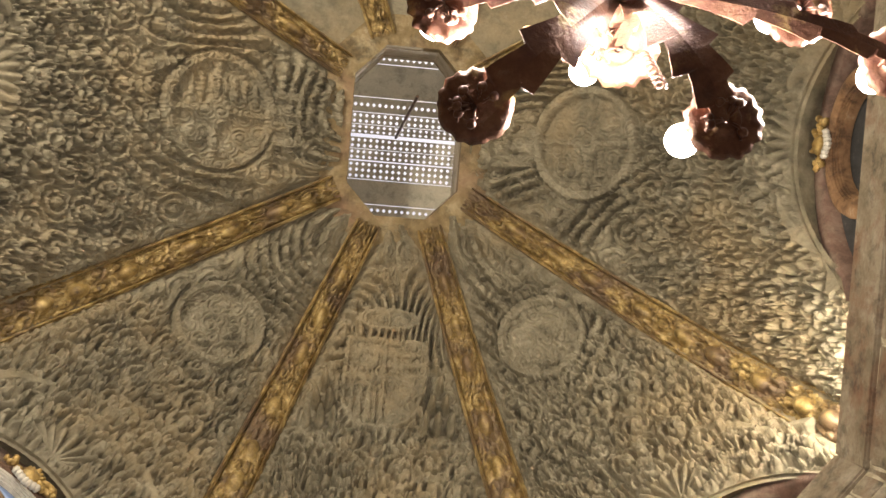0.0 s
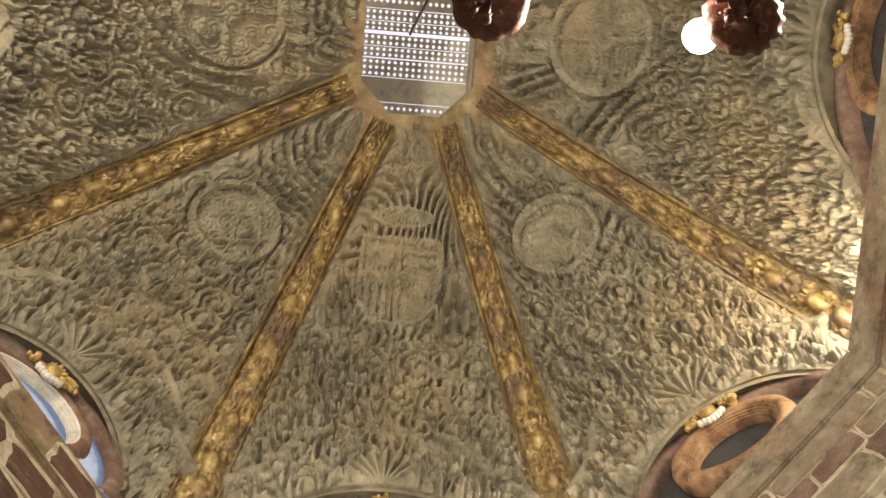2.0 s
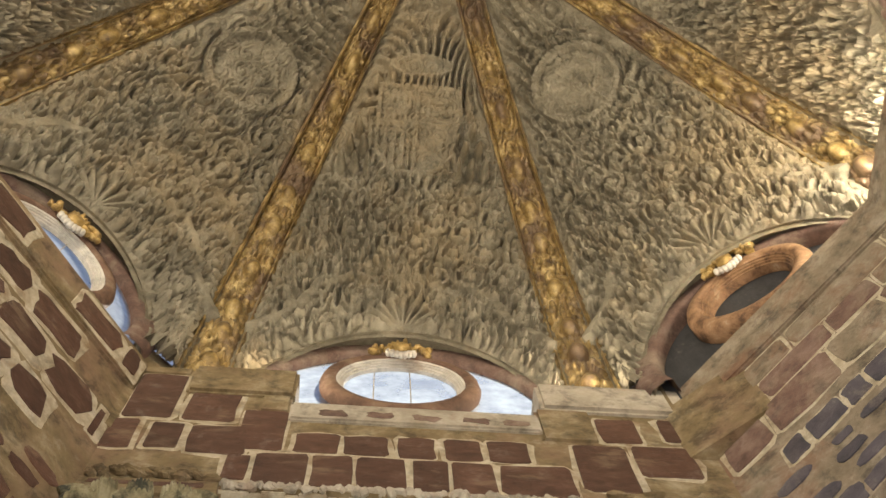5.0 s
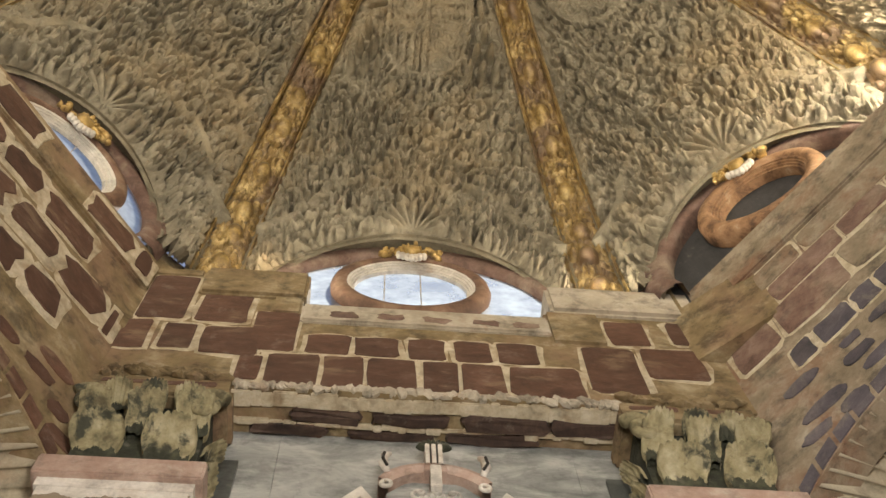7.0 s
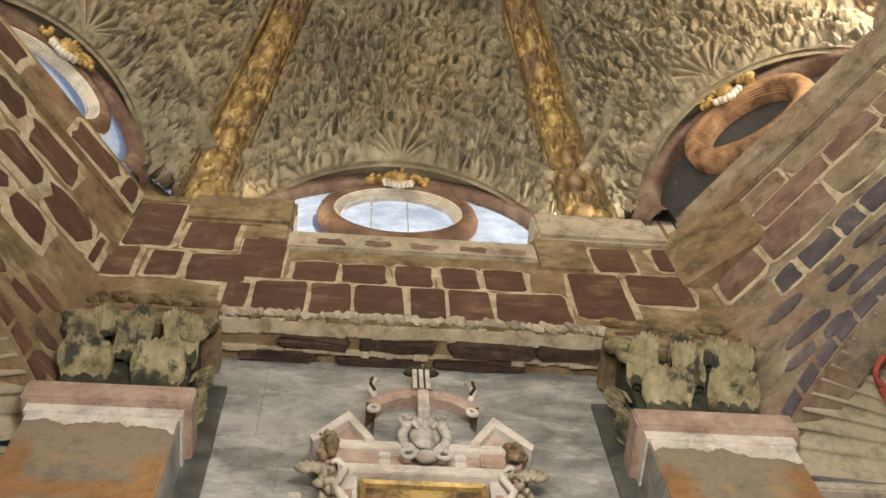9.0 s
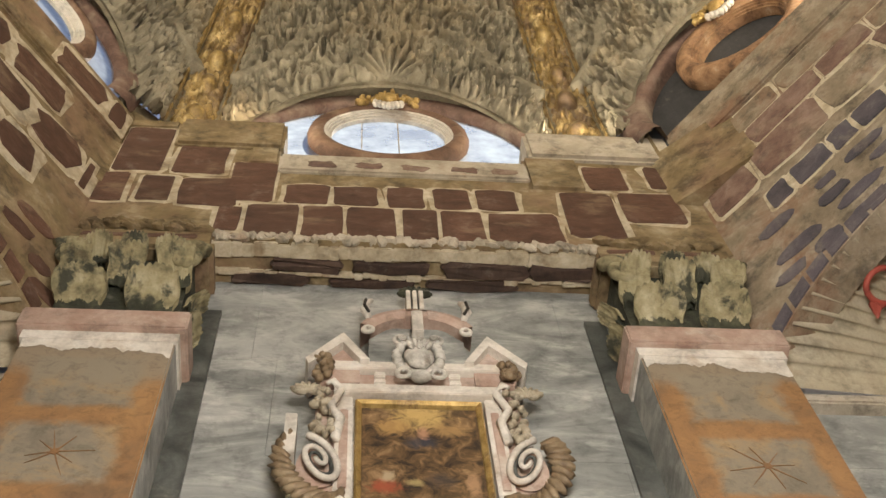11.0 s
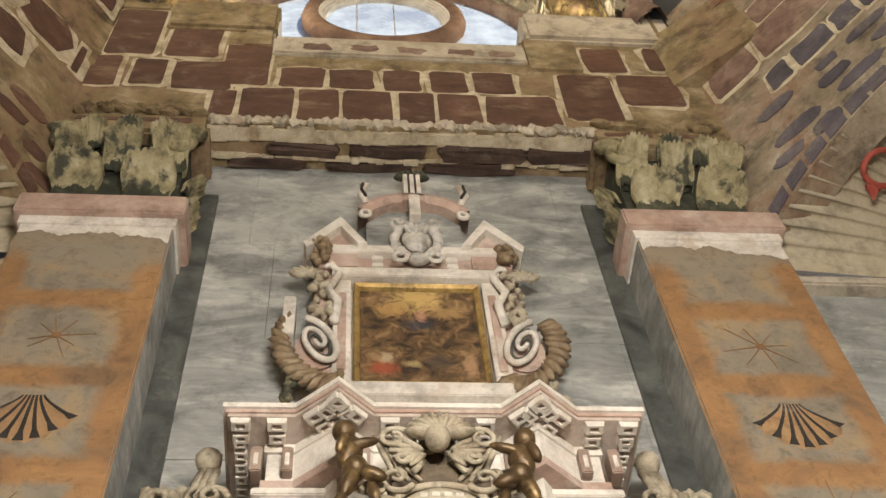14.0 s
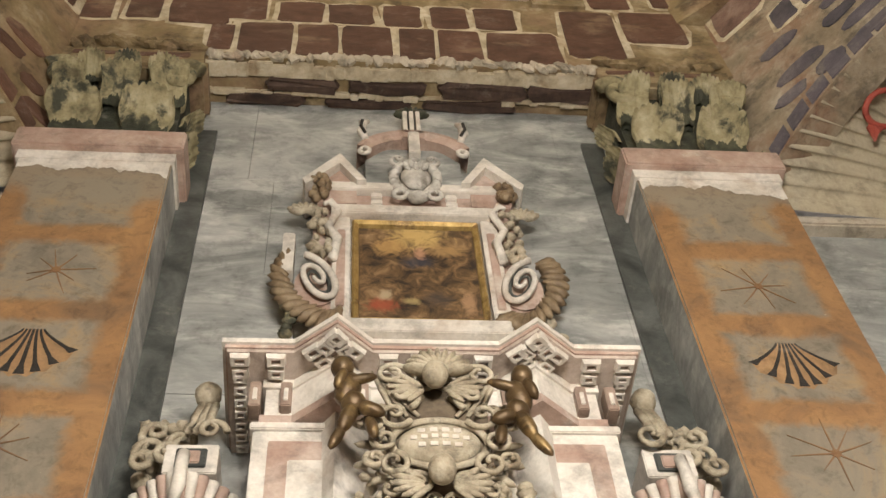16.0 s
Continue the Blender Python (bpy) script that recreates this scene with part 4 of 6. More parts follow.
    for side, x in ((-1, x0), (1, x1)):
        for zb, meshes in ((0.0, LEAF_LOW), (0.36, LEAF_HIGH)):
            ob = new("leaf", meshes[0])
            ob.parent = bell
            ob.matrix_basis = Matrix.Translation((x - side * 0.03, YF + 0.18, cap + zb)) @ Matrix.Rotation(radians(90 * side), 4, "Z") @ Matrix.Diagonal((0.75, 0.5, 1, 1))
        bm = bmesh.new()
        pts = [(x - side * 0.06 + side * a * 0.8, YF - 0.07 - 0.02 * k / 40, cap + 0.74 + b) for k, (a, b) in enumerate(spiral(0.17, 0.02, 1.6, 36, 0.6))]
        tube(bm, pts, [0.055 - 0.03 * k / 36 for k in range(37)], 8)
        part("volute", bm, FOLIAGE, bell, smooth=True)
    bm = bmesh.new()
    add_box(bm, x0 - 0.06, x1 + 0.08, YF - 0.05, YW, cap + 0.93, cap + 1.08, bevel=0.03)
    add_box(bm, x0 - 0.02, x1 + 0.04, YF - 0.03, YW, cap + 1.08, cap + 1.215)
    part("abacus", bm, OCHRE, bell, "worn ochre abacus")
    for k in range(2):
        stone("dark_stone", x0 + 0.04 + k * w * 0.5, x0 + w * (0.44 + 0.5 * k), 7.58, 7.64, 0.01, PURPLE, bell, Matrix.Translation((0, YF - 0.03, EYE)), seed + k, 0.1, 0.004)
    bm = bmesh.new()
    for k in range(16):
        blob(bm, (x0 + w * (k + rng.random()) / 16, YF - 0.05, cap + 1.2 + rng.uniform(0, 0.12)), (rng.uniform(0.05, 0.1), 0.04, rng.uniform(0.015, 0.03)), (0, 0.4 * rng.random(), 0), 7, 5, 0.6)
    tagged(part("rubble", bm, OCHRE, bell), "crumbling mortar on the capital", kind="stuff")
    return p


pilaster(-1.95, -1.03, 21)
pilaster(1.88, 2.82, 22)
# Wall strips: dark marble, with the shade beside the pilasters put into the tone
for name, x0, x1 in (("trim_left", -1.03, -0.87), ("trim_right", 1.73, 1.88)):
    bm = bmesh.new()
    add_box(bm, x0, x1, YW - 0.03, YW + 0.01, 0, EYE + 7.2)
    tagged(part(name, bm, DARKMARBLE), "dark green marble strip beside the pilaster, shade put into its tone", "marble strip", kind="structure")

# ---- octagon walls with their courses, squinches below the diagonals ----
RIM = 6.22


def octagon_wall(i):
    m, w = side_frame(i, LEDGE8)
    rng = random.Random(700 + i)
    diagonal = i % 2 == 1
    right = i in (1, 2, 3)
    bm = bmesh.new()
    if diagonal:
        n = 24
        out = [(-w / 2 - 0.25, 10.0)] + [(-w / 2 - 0.25 + (w + 0.5) * k / n, RIM + 0.66 * math.sin(math.pi * k / n) ** 0.6) for k in range(n + 1)] + [(w / 2 + 0.25, 10.0)]
        prism(bm, out, 0.0, 0.3, m)
    else:
        add_box(bm, -w / 2 - 0.3, w / 2 + 0.3, 0.0, 0.3, 0.0 - EYE if i != 4 else 6.5, 10.0, m)
    wall = tagged(part("wall_octagon_" + SIDES[i], bm, WALLSTONE if right else OCHRE), "pale mortared stone wall of the octagon" if right else "ochre plastered stone wall of the octagon", "wall", kind="structure")
    bm = bmesh.new()
    add_box(bm, -w / 2, w / 2, -0.05, 0.6, 9.4, 10.0, m, bevel=0.02)
    part("coping", bm, WALLSTONE if right else OCHRE, wall, "smooth coping stones of the ledge")
    if i in (3, 4, 5):
        return wall
    if right:
        courses = ((9.05, 9.38, WALLSTONE, 0.9, 0.0), (8.72, 9.02, BRICK, 0.75, 0.0), (8.2, 8.68, BRICK, 0.6, 0.0), (7.76, 8.02, SLATE, 0.32, 0.35))
    else:
        courses = ((9.45, 9.88, PURPLE, 0.5, 0.3), (8.84, 9.34, PURPLE, 0.5, 0.1), (8.26, 8.76, PURPLE, 0.52, 0.1), (7.72, 8.18, PURPLE, 0.45, 0.2))
    for z0, z1, mat, wide, skip in courses:
        x = -w / 2 + 0.04
        while x < w / 2 - 0.15:
            x1 = min(x + wide * rng.uniform(0.7, 1.3), w / 2 - 0.02)
            if rng.random() > skip:
                s = 0.18 if not right else 0.0
                d = (z1 - z0) * s
                y = -0.055 if z0 > 9.4 else 0.0
                stone("mortar_joint", x - 0.01, x1 + 0.005, z0 - 0.03, z1 + 0.03, 0.006, MORTAR, wall, m @ Matrix.Translation((0, y, 0)), rng.randrange(9999), 0.05, 0.003)
                stone("block", x + 0.02, x1 - 0.02 - 0.05 * (not right), z0 + d * rng.random(), z1 - d * rng.random(), 0.01, mat if rng.random() > 0.2 or not right else WALLSTONE, wall,
                      m @ Matrix.Translation((0, y, 0)), rng.randrange(9999), 0.05 if right else 0.11, 0.012)
            x = x1
    # field of loose oval stones over the squinch
    if diagonal:
        mat = SLATE if right else PURPLE
        for row in range(6):
            z = 7.58 - row * 0.2
            x = -w / 2 + 0.1 + rng.uniform(0, 0.2)
            while x < w / 2 - 0.1:
                l = rng.uniform(0.18, 0.42)
                arch = RIM + 0.66 * math.sin(math.pi * min(max((x + l / 2 + w / 2 + 0.25) / (w + 0.5), 0), 1)) ** 0.6
                if z - 0.1 > arch and rng.random() > (0.1 if right else 0.45):
                    stone("oval_stone", x, x + l, z - rng.uniform(0.055, 0.085), z + rng.uniform(0.045, 0.085), 0.01, mat, wall, m, rng.randrange(9999), 0.25, 0.01, True)
                x += l + rng.uniform(0.06, 0.2)
        # voussoirs at the rim of the squinch
        for k in range(15):
            a, b = (k + 0.08) / 15, (k + 0.92) / 15
            q = []
            for t, lift in ((a, 0.02), (b, 0.02), (b, 0.16), (a, 0.16)):
                q.append((-w / 2 - 0.25 + (w + 0.5) * t, RIM + 0.66 * math.sin(math.pi * t) ** 0.6 + lift))
            bm = bmesh.new()
            prism(bm, q, -0.012, 0.01, m)
            part("voussoir", bm, mat, wall)
    else:
        bm = bmesh.new()
        for k in range(int(w / 0.07)):
            blob(bm, (-w / 2 + 0.07 * k + rng.uniform(0, 0.05), 0.0, 8.08 + rng.uniform(-0.06, 0.06)), (rng.uniform(0.03, 0.07), 0.03, rng.uniform(0.02, 0.05)), (0, rng.random(), 0), 7, 5, 0.5)
        for v in bm.verts:
            v.co = m @ v.co
        tagged(part("rubble_course", bm, PALE, wall), "ragged rubble in mortar", kind="stuff")
    return wall


for i in range(1, 8):
    octagon_wall(i)


def squinch(side):
    """Fluted half shell in the corner below a diagonal wall."""
    i = 1 if side > 0 else 7
    m, w = side_frame(i, LEDGE8)
    focus = Vector((CX + side * 4.28, YW - 0.02, EYE + RIM - 0.02))
    flutes, per, nr = 27, 6, 24
    nt = flutes * per
    verts, faces = [], []
    for j in range(nt + 1):
        t = j / nt
        rim = m @ Vector((-w / 2 - 0.25 + (w + 0.5) * t, 0.012, RIM + 0.66 * math.sin(math.pi * t) ** 0.6 + 0.02))
        f = abs(math.sin(math.pi * t * flutes))
        for k in range(nr + 1):
            r = 0.06 + 0.94 * k / nr
            p = focus.lerp(rim, r)
            bulge = 0.42 * math.sin(math.pi * r) * math.sin(math.pi * t) ** 0.7
            away = (focus - rim)
            p.z += bulge + 0.07 * r * f - 0.04 * r
            p += Vector((away.x, away.y, 0)).normalized() * (0.1 * math.sin(math.pi * r) + 0.05 * f * r)
            verts.append(p)
    for j in range(nt):
        for k in range(nr):
            a = j * (nr + 1) + k
            faces.append((a, a + 1, a + nr + 2, a + nr + 1))
    sq = thing("squinch_shell", "fluted plaster shell squinch in the corner with red painted marks", "squinch", "shell squinches")
    raw("shell", verts, faces, SHELLSTONE, sq, True)
    bm = bmesh.new()
    x0, x1 = sorted((CX + side * 2.42, CX + side * 4.25))
    add_box(bm, x0, x1, YW - 0.1, YW + 0.02, EYE + RIM - 0.1, EYE + RIM + 0.0, bevel=0.015)
    xa, xb = sorted((CX + side * 4.2, CX + side * 4.3))
    add_box(bm, xa, xb, 1.5, YW - 0.1, EYE + RIM - 0.1, EYE + RIM + 0.0, bevel=0.015)
    part("base_moulding", bm, PALE, sq, "pale moulding at the foot of the shell")

    def on_shell(t, r):
        u = (r - 0.06) / 0.94 * nr
        k = int(u)
        w0 = t * nt / per - int(t * nt / per)
        j = int(t * nt / per) * per
        lo = verts[j * (nr + 1) + k].lerp(verts[j * (nr + 1) + k + 1], u - k)
        hi = verts[(j + per) * (nr + 1) + k].lerp(verts[(j + per) * (nr + 1) + k + 1], u - k)
        v = lo.lerp(hi, w0)
        return v - Vector((0.06 * side, 0.06, 0.06))
    # painted red ring and diamonds
    tc, rc = (0.27, 0.72) if side > 0 else (0.73, 0.72)
    bm = bmesh.new()
    tube(bm, [on_shell(tc + 0.055 * math.cos(a), rc + 0.085 * math.sin(a)) for a in [2 * math.pi * k / 28 for k in range(28)]], 0.022, 6, True)
    part("red_ring", bm, RED, sq, "red painted ring", True)
    for dt, dr in ((-0.1, -0.03), (0.02, -0.2)):
        bm = bmesh.new()
        tube(bm, [on_shell(tc + dt, rc + dr), on_shell(tc + dt + 0.03, rc + dr + 0.03), on_shell(tc + dt + 0.05, rc + dr - 0.01)], [0.01, 0.05, 0.012], 6)
        part("red_mark", bm, RED, sq)
    return sq


squinch(1)
squinch(-1)


# ---- altarpiece ----
CREAM = surface("cream_carved_stone", [(0.27, 0.22, 0.15), (0.43, 0.37, 0.27), (0.56, 0.50, 0.39)], 8.0, (0.22, 0.17, 0.11), 5.0, (0.54, 0.68), rough=0.6, bump=0.5, bump_scale=60, grime=0.5, grime_scale=14)
BROWNLEAF = surface("brown_gilded_leafwork", [(0.12, 0.08, 0.045), (0.24, 0.17, 0.10), (0.34, 0.26, 0.16)], 9.0, rough=0.55, metal=0.15, bump=0.3)
AX = 0.465


def canvas_material():
    """Dark varnished oil painting: brown ground, golden glow above, patches of blue, red and pale flesh."""
    m, t, p = nodes_of("oil_painting")
    geo = t.nodes.new("ShaderNodeNewGeometry")
    n1 = noise_node(t, geo.outputs["Position"], 10.0, 8.0, 0.68, 0.7)
    col = ramp_node(t, n1.outputs[0], [(0.36, (0.02, 0.012, 0.008)), (0.48, (0.085, 0.05, 0.022)), (0.58, (0.17, 0.10, 0.045)), (0.72, (0.32, 0.21, 0.11))]).outputs[0]
    streak = t.nodes.new("ShaderNodeMath")
    streak.operation = "MULTIPLY_ADD"
    t.links.new(noise_node(t, geo.outputs["Position"], 11.0, 6.0, 0.68, 1.6).outputs[0], streak.inputs[0])
    streak.inputs[1].default_value = 2.6
    streak.inputs[2].default_value = -0.95
    patches = [((0.47, 5.74), (0.17, 0.13), (0.60, 0.41, 0.15)), ((0.30, 5.62), (0.10, 0.08), (0.42, 0.25, 0.09)), ((0.64, 5.60), (0.11, 0.07), (0.36, 0.22, 0.09)), ((0.47, 5.47), (0.095, 0.055), (0.025, 0.032, 0.05)),
               ((0.48, 5.56), (0.035, 0.055), (0.45, 0.24, 0.15)), ((0.25, 5.06), (0.09, 0.06), (0.30, 0.055, 0.025)), ((0.27, 5.16), (0.04, 0.05), (0.42, 0.34, 0.22)),
               ((0.74, 5.1), (0.04, 0.09), (0.40, 0.24, 0.13)), ((0.56, 5.12), (0.09, 0.07), (0.045, 0.035, 0.03)), ((0.42, 5.1), (0.05, 0.03), (0.34, 0.27, 0.12))]
    for (x, z), (rx, rz), c in patches:
        mp = t.nodes.new("ShaderNodeMapping")
        mp.inputs["Location"].default_value = (-x / rx, 0, -(z + EYE) / rz)
        mp.inputs["Scale"].default_value = (1 / rx, 0, 1 / rz)
        t.links.new(geo.outputs["Position"], mp.inputs["Vector"])
        d = t.nodes.new("ShaderNodeVectorMath")
        d.operation = "LENGTH"
        t.links.new(mp.outputs[0], d.inputs[0])
        a = t.nodes.new("ShaderNodeMath")
        a.operation = "ADD"
        t.links.new(d.outputs["Value"], a.inputs[0])
        t.links.new(streak.outputs[0], a.inputs[1])
        f = ramp_node(t, a.outputs[0], [(0.0, (0, 0, 0)), (1.0, (0, 0, 0))])
        f.color_ramp.elements[0].color = (0.75, 0.75, 0.75, 1)
        s = t.nodes.new("ShaderNodeMath")
        s.operation = "MULTIPLY"
        s.inputs[1].default_value = 0.62
        t.links.new(a.outputs[0], s.inputs[0])
        t.links.new(s.outputs[0], f.inputs[0])
        f.color_ramp.elements[0].position = 0.5
        col = mix_node(t, f.outputs[0], col, c)
    t.links.new(col, p.inputs["Base Color"])
    p.inputs["Roughness"].default_value = 0.6
    return m


def abox(bm, x0, x1, y0, y1, z0, z1, bevel=0.0):
    return add_box(bm, x0, x1, y0, y1, EYE + z0, EYE + z1, bevel=bevel)


def one(name, args, mat, parent, label="", bevel=0.006):
    bm = bmesh.new()
    abox(bm, *args, bevel=bevel)
    return part(name, bm, mat, parent, label)


def mirrored(f):
    for side in (1, -1):
        f(lambda x: AX + side * x, side)


def spiral_tube(bm, cx, y, cz, r0, r1, turns, a0, turn, rad, squash=1.0, n=44, lean=0.0):
    pts = []
    for k in range(n + 1):
        t = k / n
        a = a0 + turn * turns * 2 * math.pi * t
        r = r0 + (r1 - r0) * t ** 0.85
        pts.append((cx + r * math.cos(a) * squash + lean * r * math.sin(a), y - 0.03 * t, EYE + cz + r * math.sin(a)))
    tube(bm, pts, [rad * (1 - 0.45 * k / n) for k in range(n + 1)], 8)


def fan(bm, cx, y, cz, r, a0, a1, rays, thick=0.02, depth=0.03):
    """Small scallop: rays from a hinge."""
    for k in range(rays):
        a = a0 + (a1 - a0) * k / (rays - 1)
        c = (cx + 0.58 * r * math.cos(a), y - depth * 0.5, EYE + cz + 0.58 * r * math.sin(a))
        blob(bm, c, (r * 0.45, depth, thick), (0, -a, 0), 9, 6, 0.1)


# painting in its gilt frame
painting = thing("altar_painting", "dark old oil painting in a gilded frame", "painting")
bm = bmesh.new()
abox(bm, 0.12, 0.81, 3.945, 3.97, 4.95, 5.81)
part("canvas", bm, canvas_material(), painting, "dark brown varnished canvas with golden glow")
bm = bmesh.new()
sweep(bm, [(0.08, EYE + 4.9), (0.85, EYE + 4.9), (0.85, EYE + 5.87), (0.08, EYE + 5.87)], [(0.0, 4.0), (0.0, 3.93), (0.015, 3.915), (0.03, 3.925), (0.045, 3.935), (0.058, 3.96)], close=True)
part("frame", bm, GOLD, painting, "worn gilded moulded frame")

altar = thing("altarpiece", "baroque altarpiece of white and pink carved stone on the wall", "altarpiece")
one("back_slab", (-0.1, 1.03, 3.99, 4.12, 4.3, 6.3), WHITE, altar)
one("base_rail", (-0.02, 0.95, 3.9, 4.0, 4.78, 4.89), WHITE, altar, "white moulded rail")
one("top_rail", (-0.05, 0.98, 3.88, 4.0, 5.89, 5.98), WHITE, altar)
one("frieze", (-0.04, 0.97, 3.93, 4.0, 5.98, 6.16), PINK, altar, "pink marble frieze")
one("attic_cornice", (-0.06, 0.99, 3.88, 4.0, 6.16, 6.24), WHITE, altar)


def attic_side(X, side):
    def box(name, x0, x1, y0, y1, z0, z1, mat, label="", parent=None):
        a, b = sorted((X(x0), X(x1)))
        return one(name, (a, b, y0, y1, z0, z1), mat, parent or altar, label)
    st = box("side_strip", 0.40, 0.5, 3.92, 4.0, 4.85, 5.92, WHITE)
    box("inset", 0.425, 0.475, 3.912, 3.93, 5.0, 5.75, PINK, "pink marble inset", st)
    for z in (6.02, 6.1):
        box("key_block", 0.2, 0.27, 3.9, 3.96, z, z + 0.05, WHITE)
    # raised gable of the broken pediment
    bm = bmesh.new()
    prism(bm, [(X(0.30), EYE + 6.2), (X(0.47), EYE + 6.52), (X(0.70), EYE + 6.2), (X(0.68), EYE + 6.13), (X(0.47), EYE + 6.40), (X(0.36), EYE + 6.2)], 3.84, 4.1)
    part("gable", bm, WHITE, altar, "broken pediment moulding")
    bm = bmesh.new()
    prism(bm, [(X(0.36), EYE + 6.02), (X(0.36), EYE + 6.2), (X(0.47), EYE + 6.4), (X(0.64), EYE + 6.16), (X(0.6), EYE + 6.0)], 3.9, 4.1)
    part("gable_field", bm, PINK, altar)
    # ear of the frame and its scrolls
    box("ear", 0.5, 0.62, 3.95, 4.1, 4.95, 6.05, PINK, "pink marble ear")
    bm = bmesh.new()
    spiral_tube(bm, X(0.585), 3.9, 5.22, 0.235, 0.035, 1.7, radians(90), side, 0.023, 0.5, 60, 0.3 * side)
    part("scroll", bm, WHITE, altar, "white volute scroll", True)
    bm = bmesh.new()
    spiral_tube(bm, X(0.585), 3.915, 5.22, 0.175, 0.03, 1.4, radians(90), side, 0.014, 0.5, 60, 0.3 * side)
    part("scroll_vein", bm, DARKMARBLE, altar, smooth=True)
    bm = bmesh.new()
    lathe(bm, [(0.0, 0.0), (0.14, 0.0), (0.15, 0.03), (0.0, 0.03)], 24, Matrix.Translation((X(0.58), 3.96, EYE + 5.21)) @ Matrix.Rotation(radians(90), 4, "X") @ Matrix.Diagonal((0.85, 1.25, 1, 1)))
    part("scroll_field", bm, PINK, altar)
    bm = bmesh.new()
    for k in range(15):
        a = radians(60 - 175 * k / 14)
        c = (X(0.60 + 0.185 * math.cos(a) + 0.07 * math.sin(a)), 3.93, EYE + 5.21 + 0.3 * math.sin(a))
        blob(bm, c, (0.078, 0.035, 0.03), (0, -a * side + (0 if side > 0 else math.pi) + 0.5, 0), 9, 6, 0.5)
    part("leaf_rim", bm, BROWNLEAF, altar, "brown leaf rim of the scroll", True)
    # rising white strap above the scroll
    bm = bmesh.new()
    tube(bm, [(X(0.50), 3.9, EYE + 5.42), (X(0.47), 3.88, EYE + 5.6), (X(0.53), 3.88, EYE + 5.72), (X(0.47), 3.88, EYE + 5.9), (X(0.52), 3.88, EYE + 6.0), (X(0.56), 3.88, EYE + 5.97)], [0.03, 0.03, 0.026, 0.024, 0.022, 0.014], 8)
    part("strap", bm, WHITE, altar, smooth=True)
    rng = random.Random(80 + side)
    bm = bmesh.new()
    for k in range(26):
        blob(bm, (X(0.56 + rng.uniform(-0.05, 0.07)), 3.9 + rng.uniform(-0.03, 0.03), EYE + rng.uniform(5.42, 5.9)), (rng.uniform(0.018, 0.04), 0.03, rng.uniform(0.015, 0.035)), (0, rng.random() * 3, 0), 7, 5, 0.4)
    tagged(part("carved_fruit", bm, CREAM, altar, "carved fruit and leaves", True), kind="stuff")
    bm = bmesh.new()
    for k in range(18):
        blob(bm, (X(0.585 + rng.uniform(-0.05, 0.05)), 3.86 + rng.uniform(-0.03, 0.03), EYE + rng.uniform(5.98, 6.24)), (rng.uniform(0.02, 0.035), 0.03, rng.uniform(0.02, 0.035)), (0, rng.random() * 3, 0), 7, 5, 0.4)
    tagged(part("leaf_tuft", bm, BROWNLEAF, altar, "brown leaf tuft", True), kind="stuff")
    bm = bmesh.new()
    fan(bm, X(0.67), 3.95, 5.93, 0.13, radians(30), radians(150), 7)
    part("scallop", bm, CREAM, altar, "small carved scallop", True)
    bm = bmesh.new()
    for k in range(14):
        blob(bm, (X(0.74 + rng.uniform(-0.04, 0.03)), 3.97, EYE + rng.uniform(4.8, 5.35)), (rng.uniform(0.02, 0.045), 0.03, rng.uniform(0.02, 0.04)), (0, rng.random() * 3, 0), 7, 5, 0.4)
    tagged(part("hanging_tuft", bm, CREAM if side > 0 else FOLIAGE, altar, smooth=True), "small carved leaf tufts", kind="stuff")
    if side < 0:
        box("white_strap", 0.72, 0.79, 3.9, 4.05, 5.3, 5.68, WHITE, "bare white strap")


mirrored(attic_side)

# crest over the painting
bm = bmesh.new()
rng = random.Random(3)
blob(bm, (AX + 0.015, 3.86, EYE + 6.27), (0.095, 0.05, 0.13), seg=14, rings=10, wob=0.1)
for k in range(22):
    a = 2 * math.pi * k / 22
    blob(bm, (AX + 0.015 + 0.14 * math.cos(a), 3.88, EYE + 6.29 + 0.2 * math.sin(a)), (0.036, 0.035, 0.03), (0, a, 0), 8, 6, 0.4)
for sx in (-1, 1):
    spiral_tube(bm, AX + 0.015 + sx * 0.1, 3.85, 6.04, 0.06, 0.012, 1.3, radians(90), -sx, 0.018)
    spiral_tube(bm, AX + 0.015 + sx * 0.11, 3.86, 6.47, 0.055, 0.012, 1.2, radians(-90), sx, 0.016)
blob(bm, (AX + 0.015, 3.85, EYE + 6.03), (0.07, 0.05, 0.035), wob=0.2)
for k in range(5):
    blob(bm, (AX + 0.015 + 0.03 * (k - 2), 3.81, EYE + 6.33 + 0.03 * (k % 2)), (0.02, 0.02, 0.05), (0, 0.2 * (k - 2), 0), 7, 5, 0.3)
part("crest", bm, surface("grey_white_carving", [(0.36, 0.34, 0.30), (0.54, 0.51, 0.46), (0.66, 0.63, 0.58)], 7, (0.2, 0.18, 0.15), 6, (0.56, 0.68), rough=0.6), altar, "grey-white carved cartouche crest", True)

# arch and finial at the top
bm = bmesh.new()
sweep(bm, [(AX + 0.02 + 0.36 * math.cos(radians(160 - 140 * k / 20)), EYE + 6.62 + 0.3 * math.sin(radians(160 - 140 * k / 20))) for k in range(21)],
      [(-0.03, 4.1), (-0.03, 3.93), (0.0, 3.92), (0.02, 3.9), (0.045, 3.9), (0.045, 4.1)], close=False)
part("top_arch", bm, PINK, altar, "curved pink marble arch")
bm = bmesh.new()
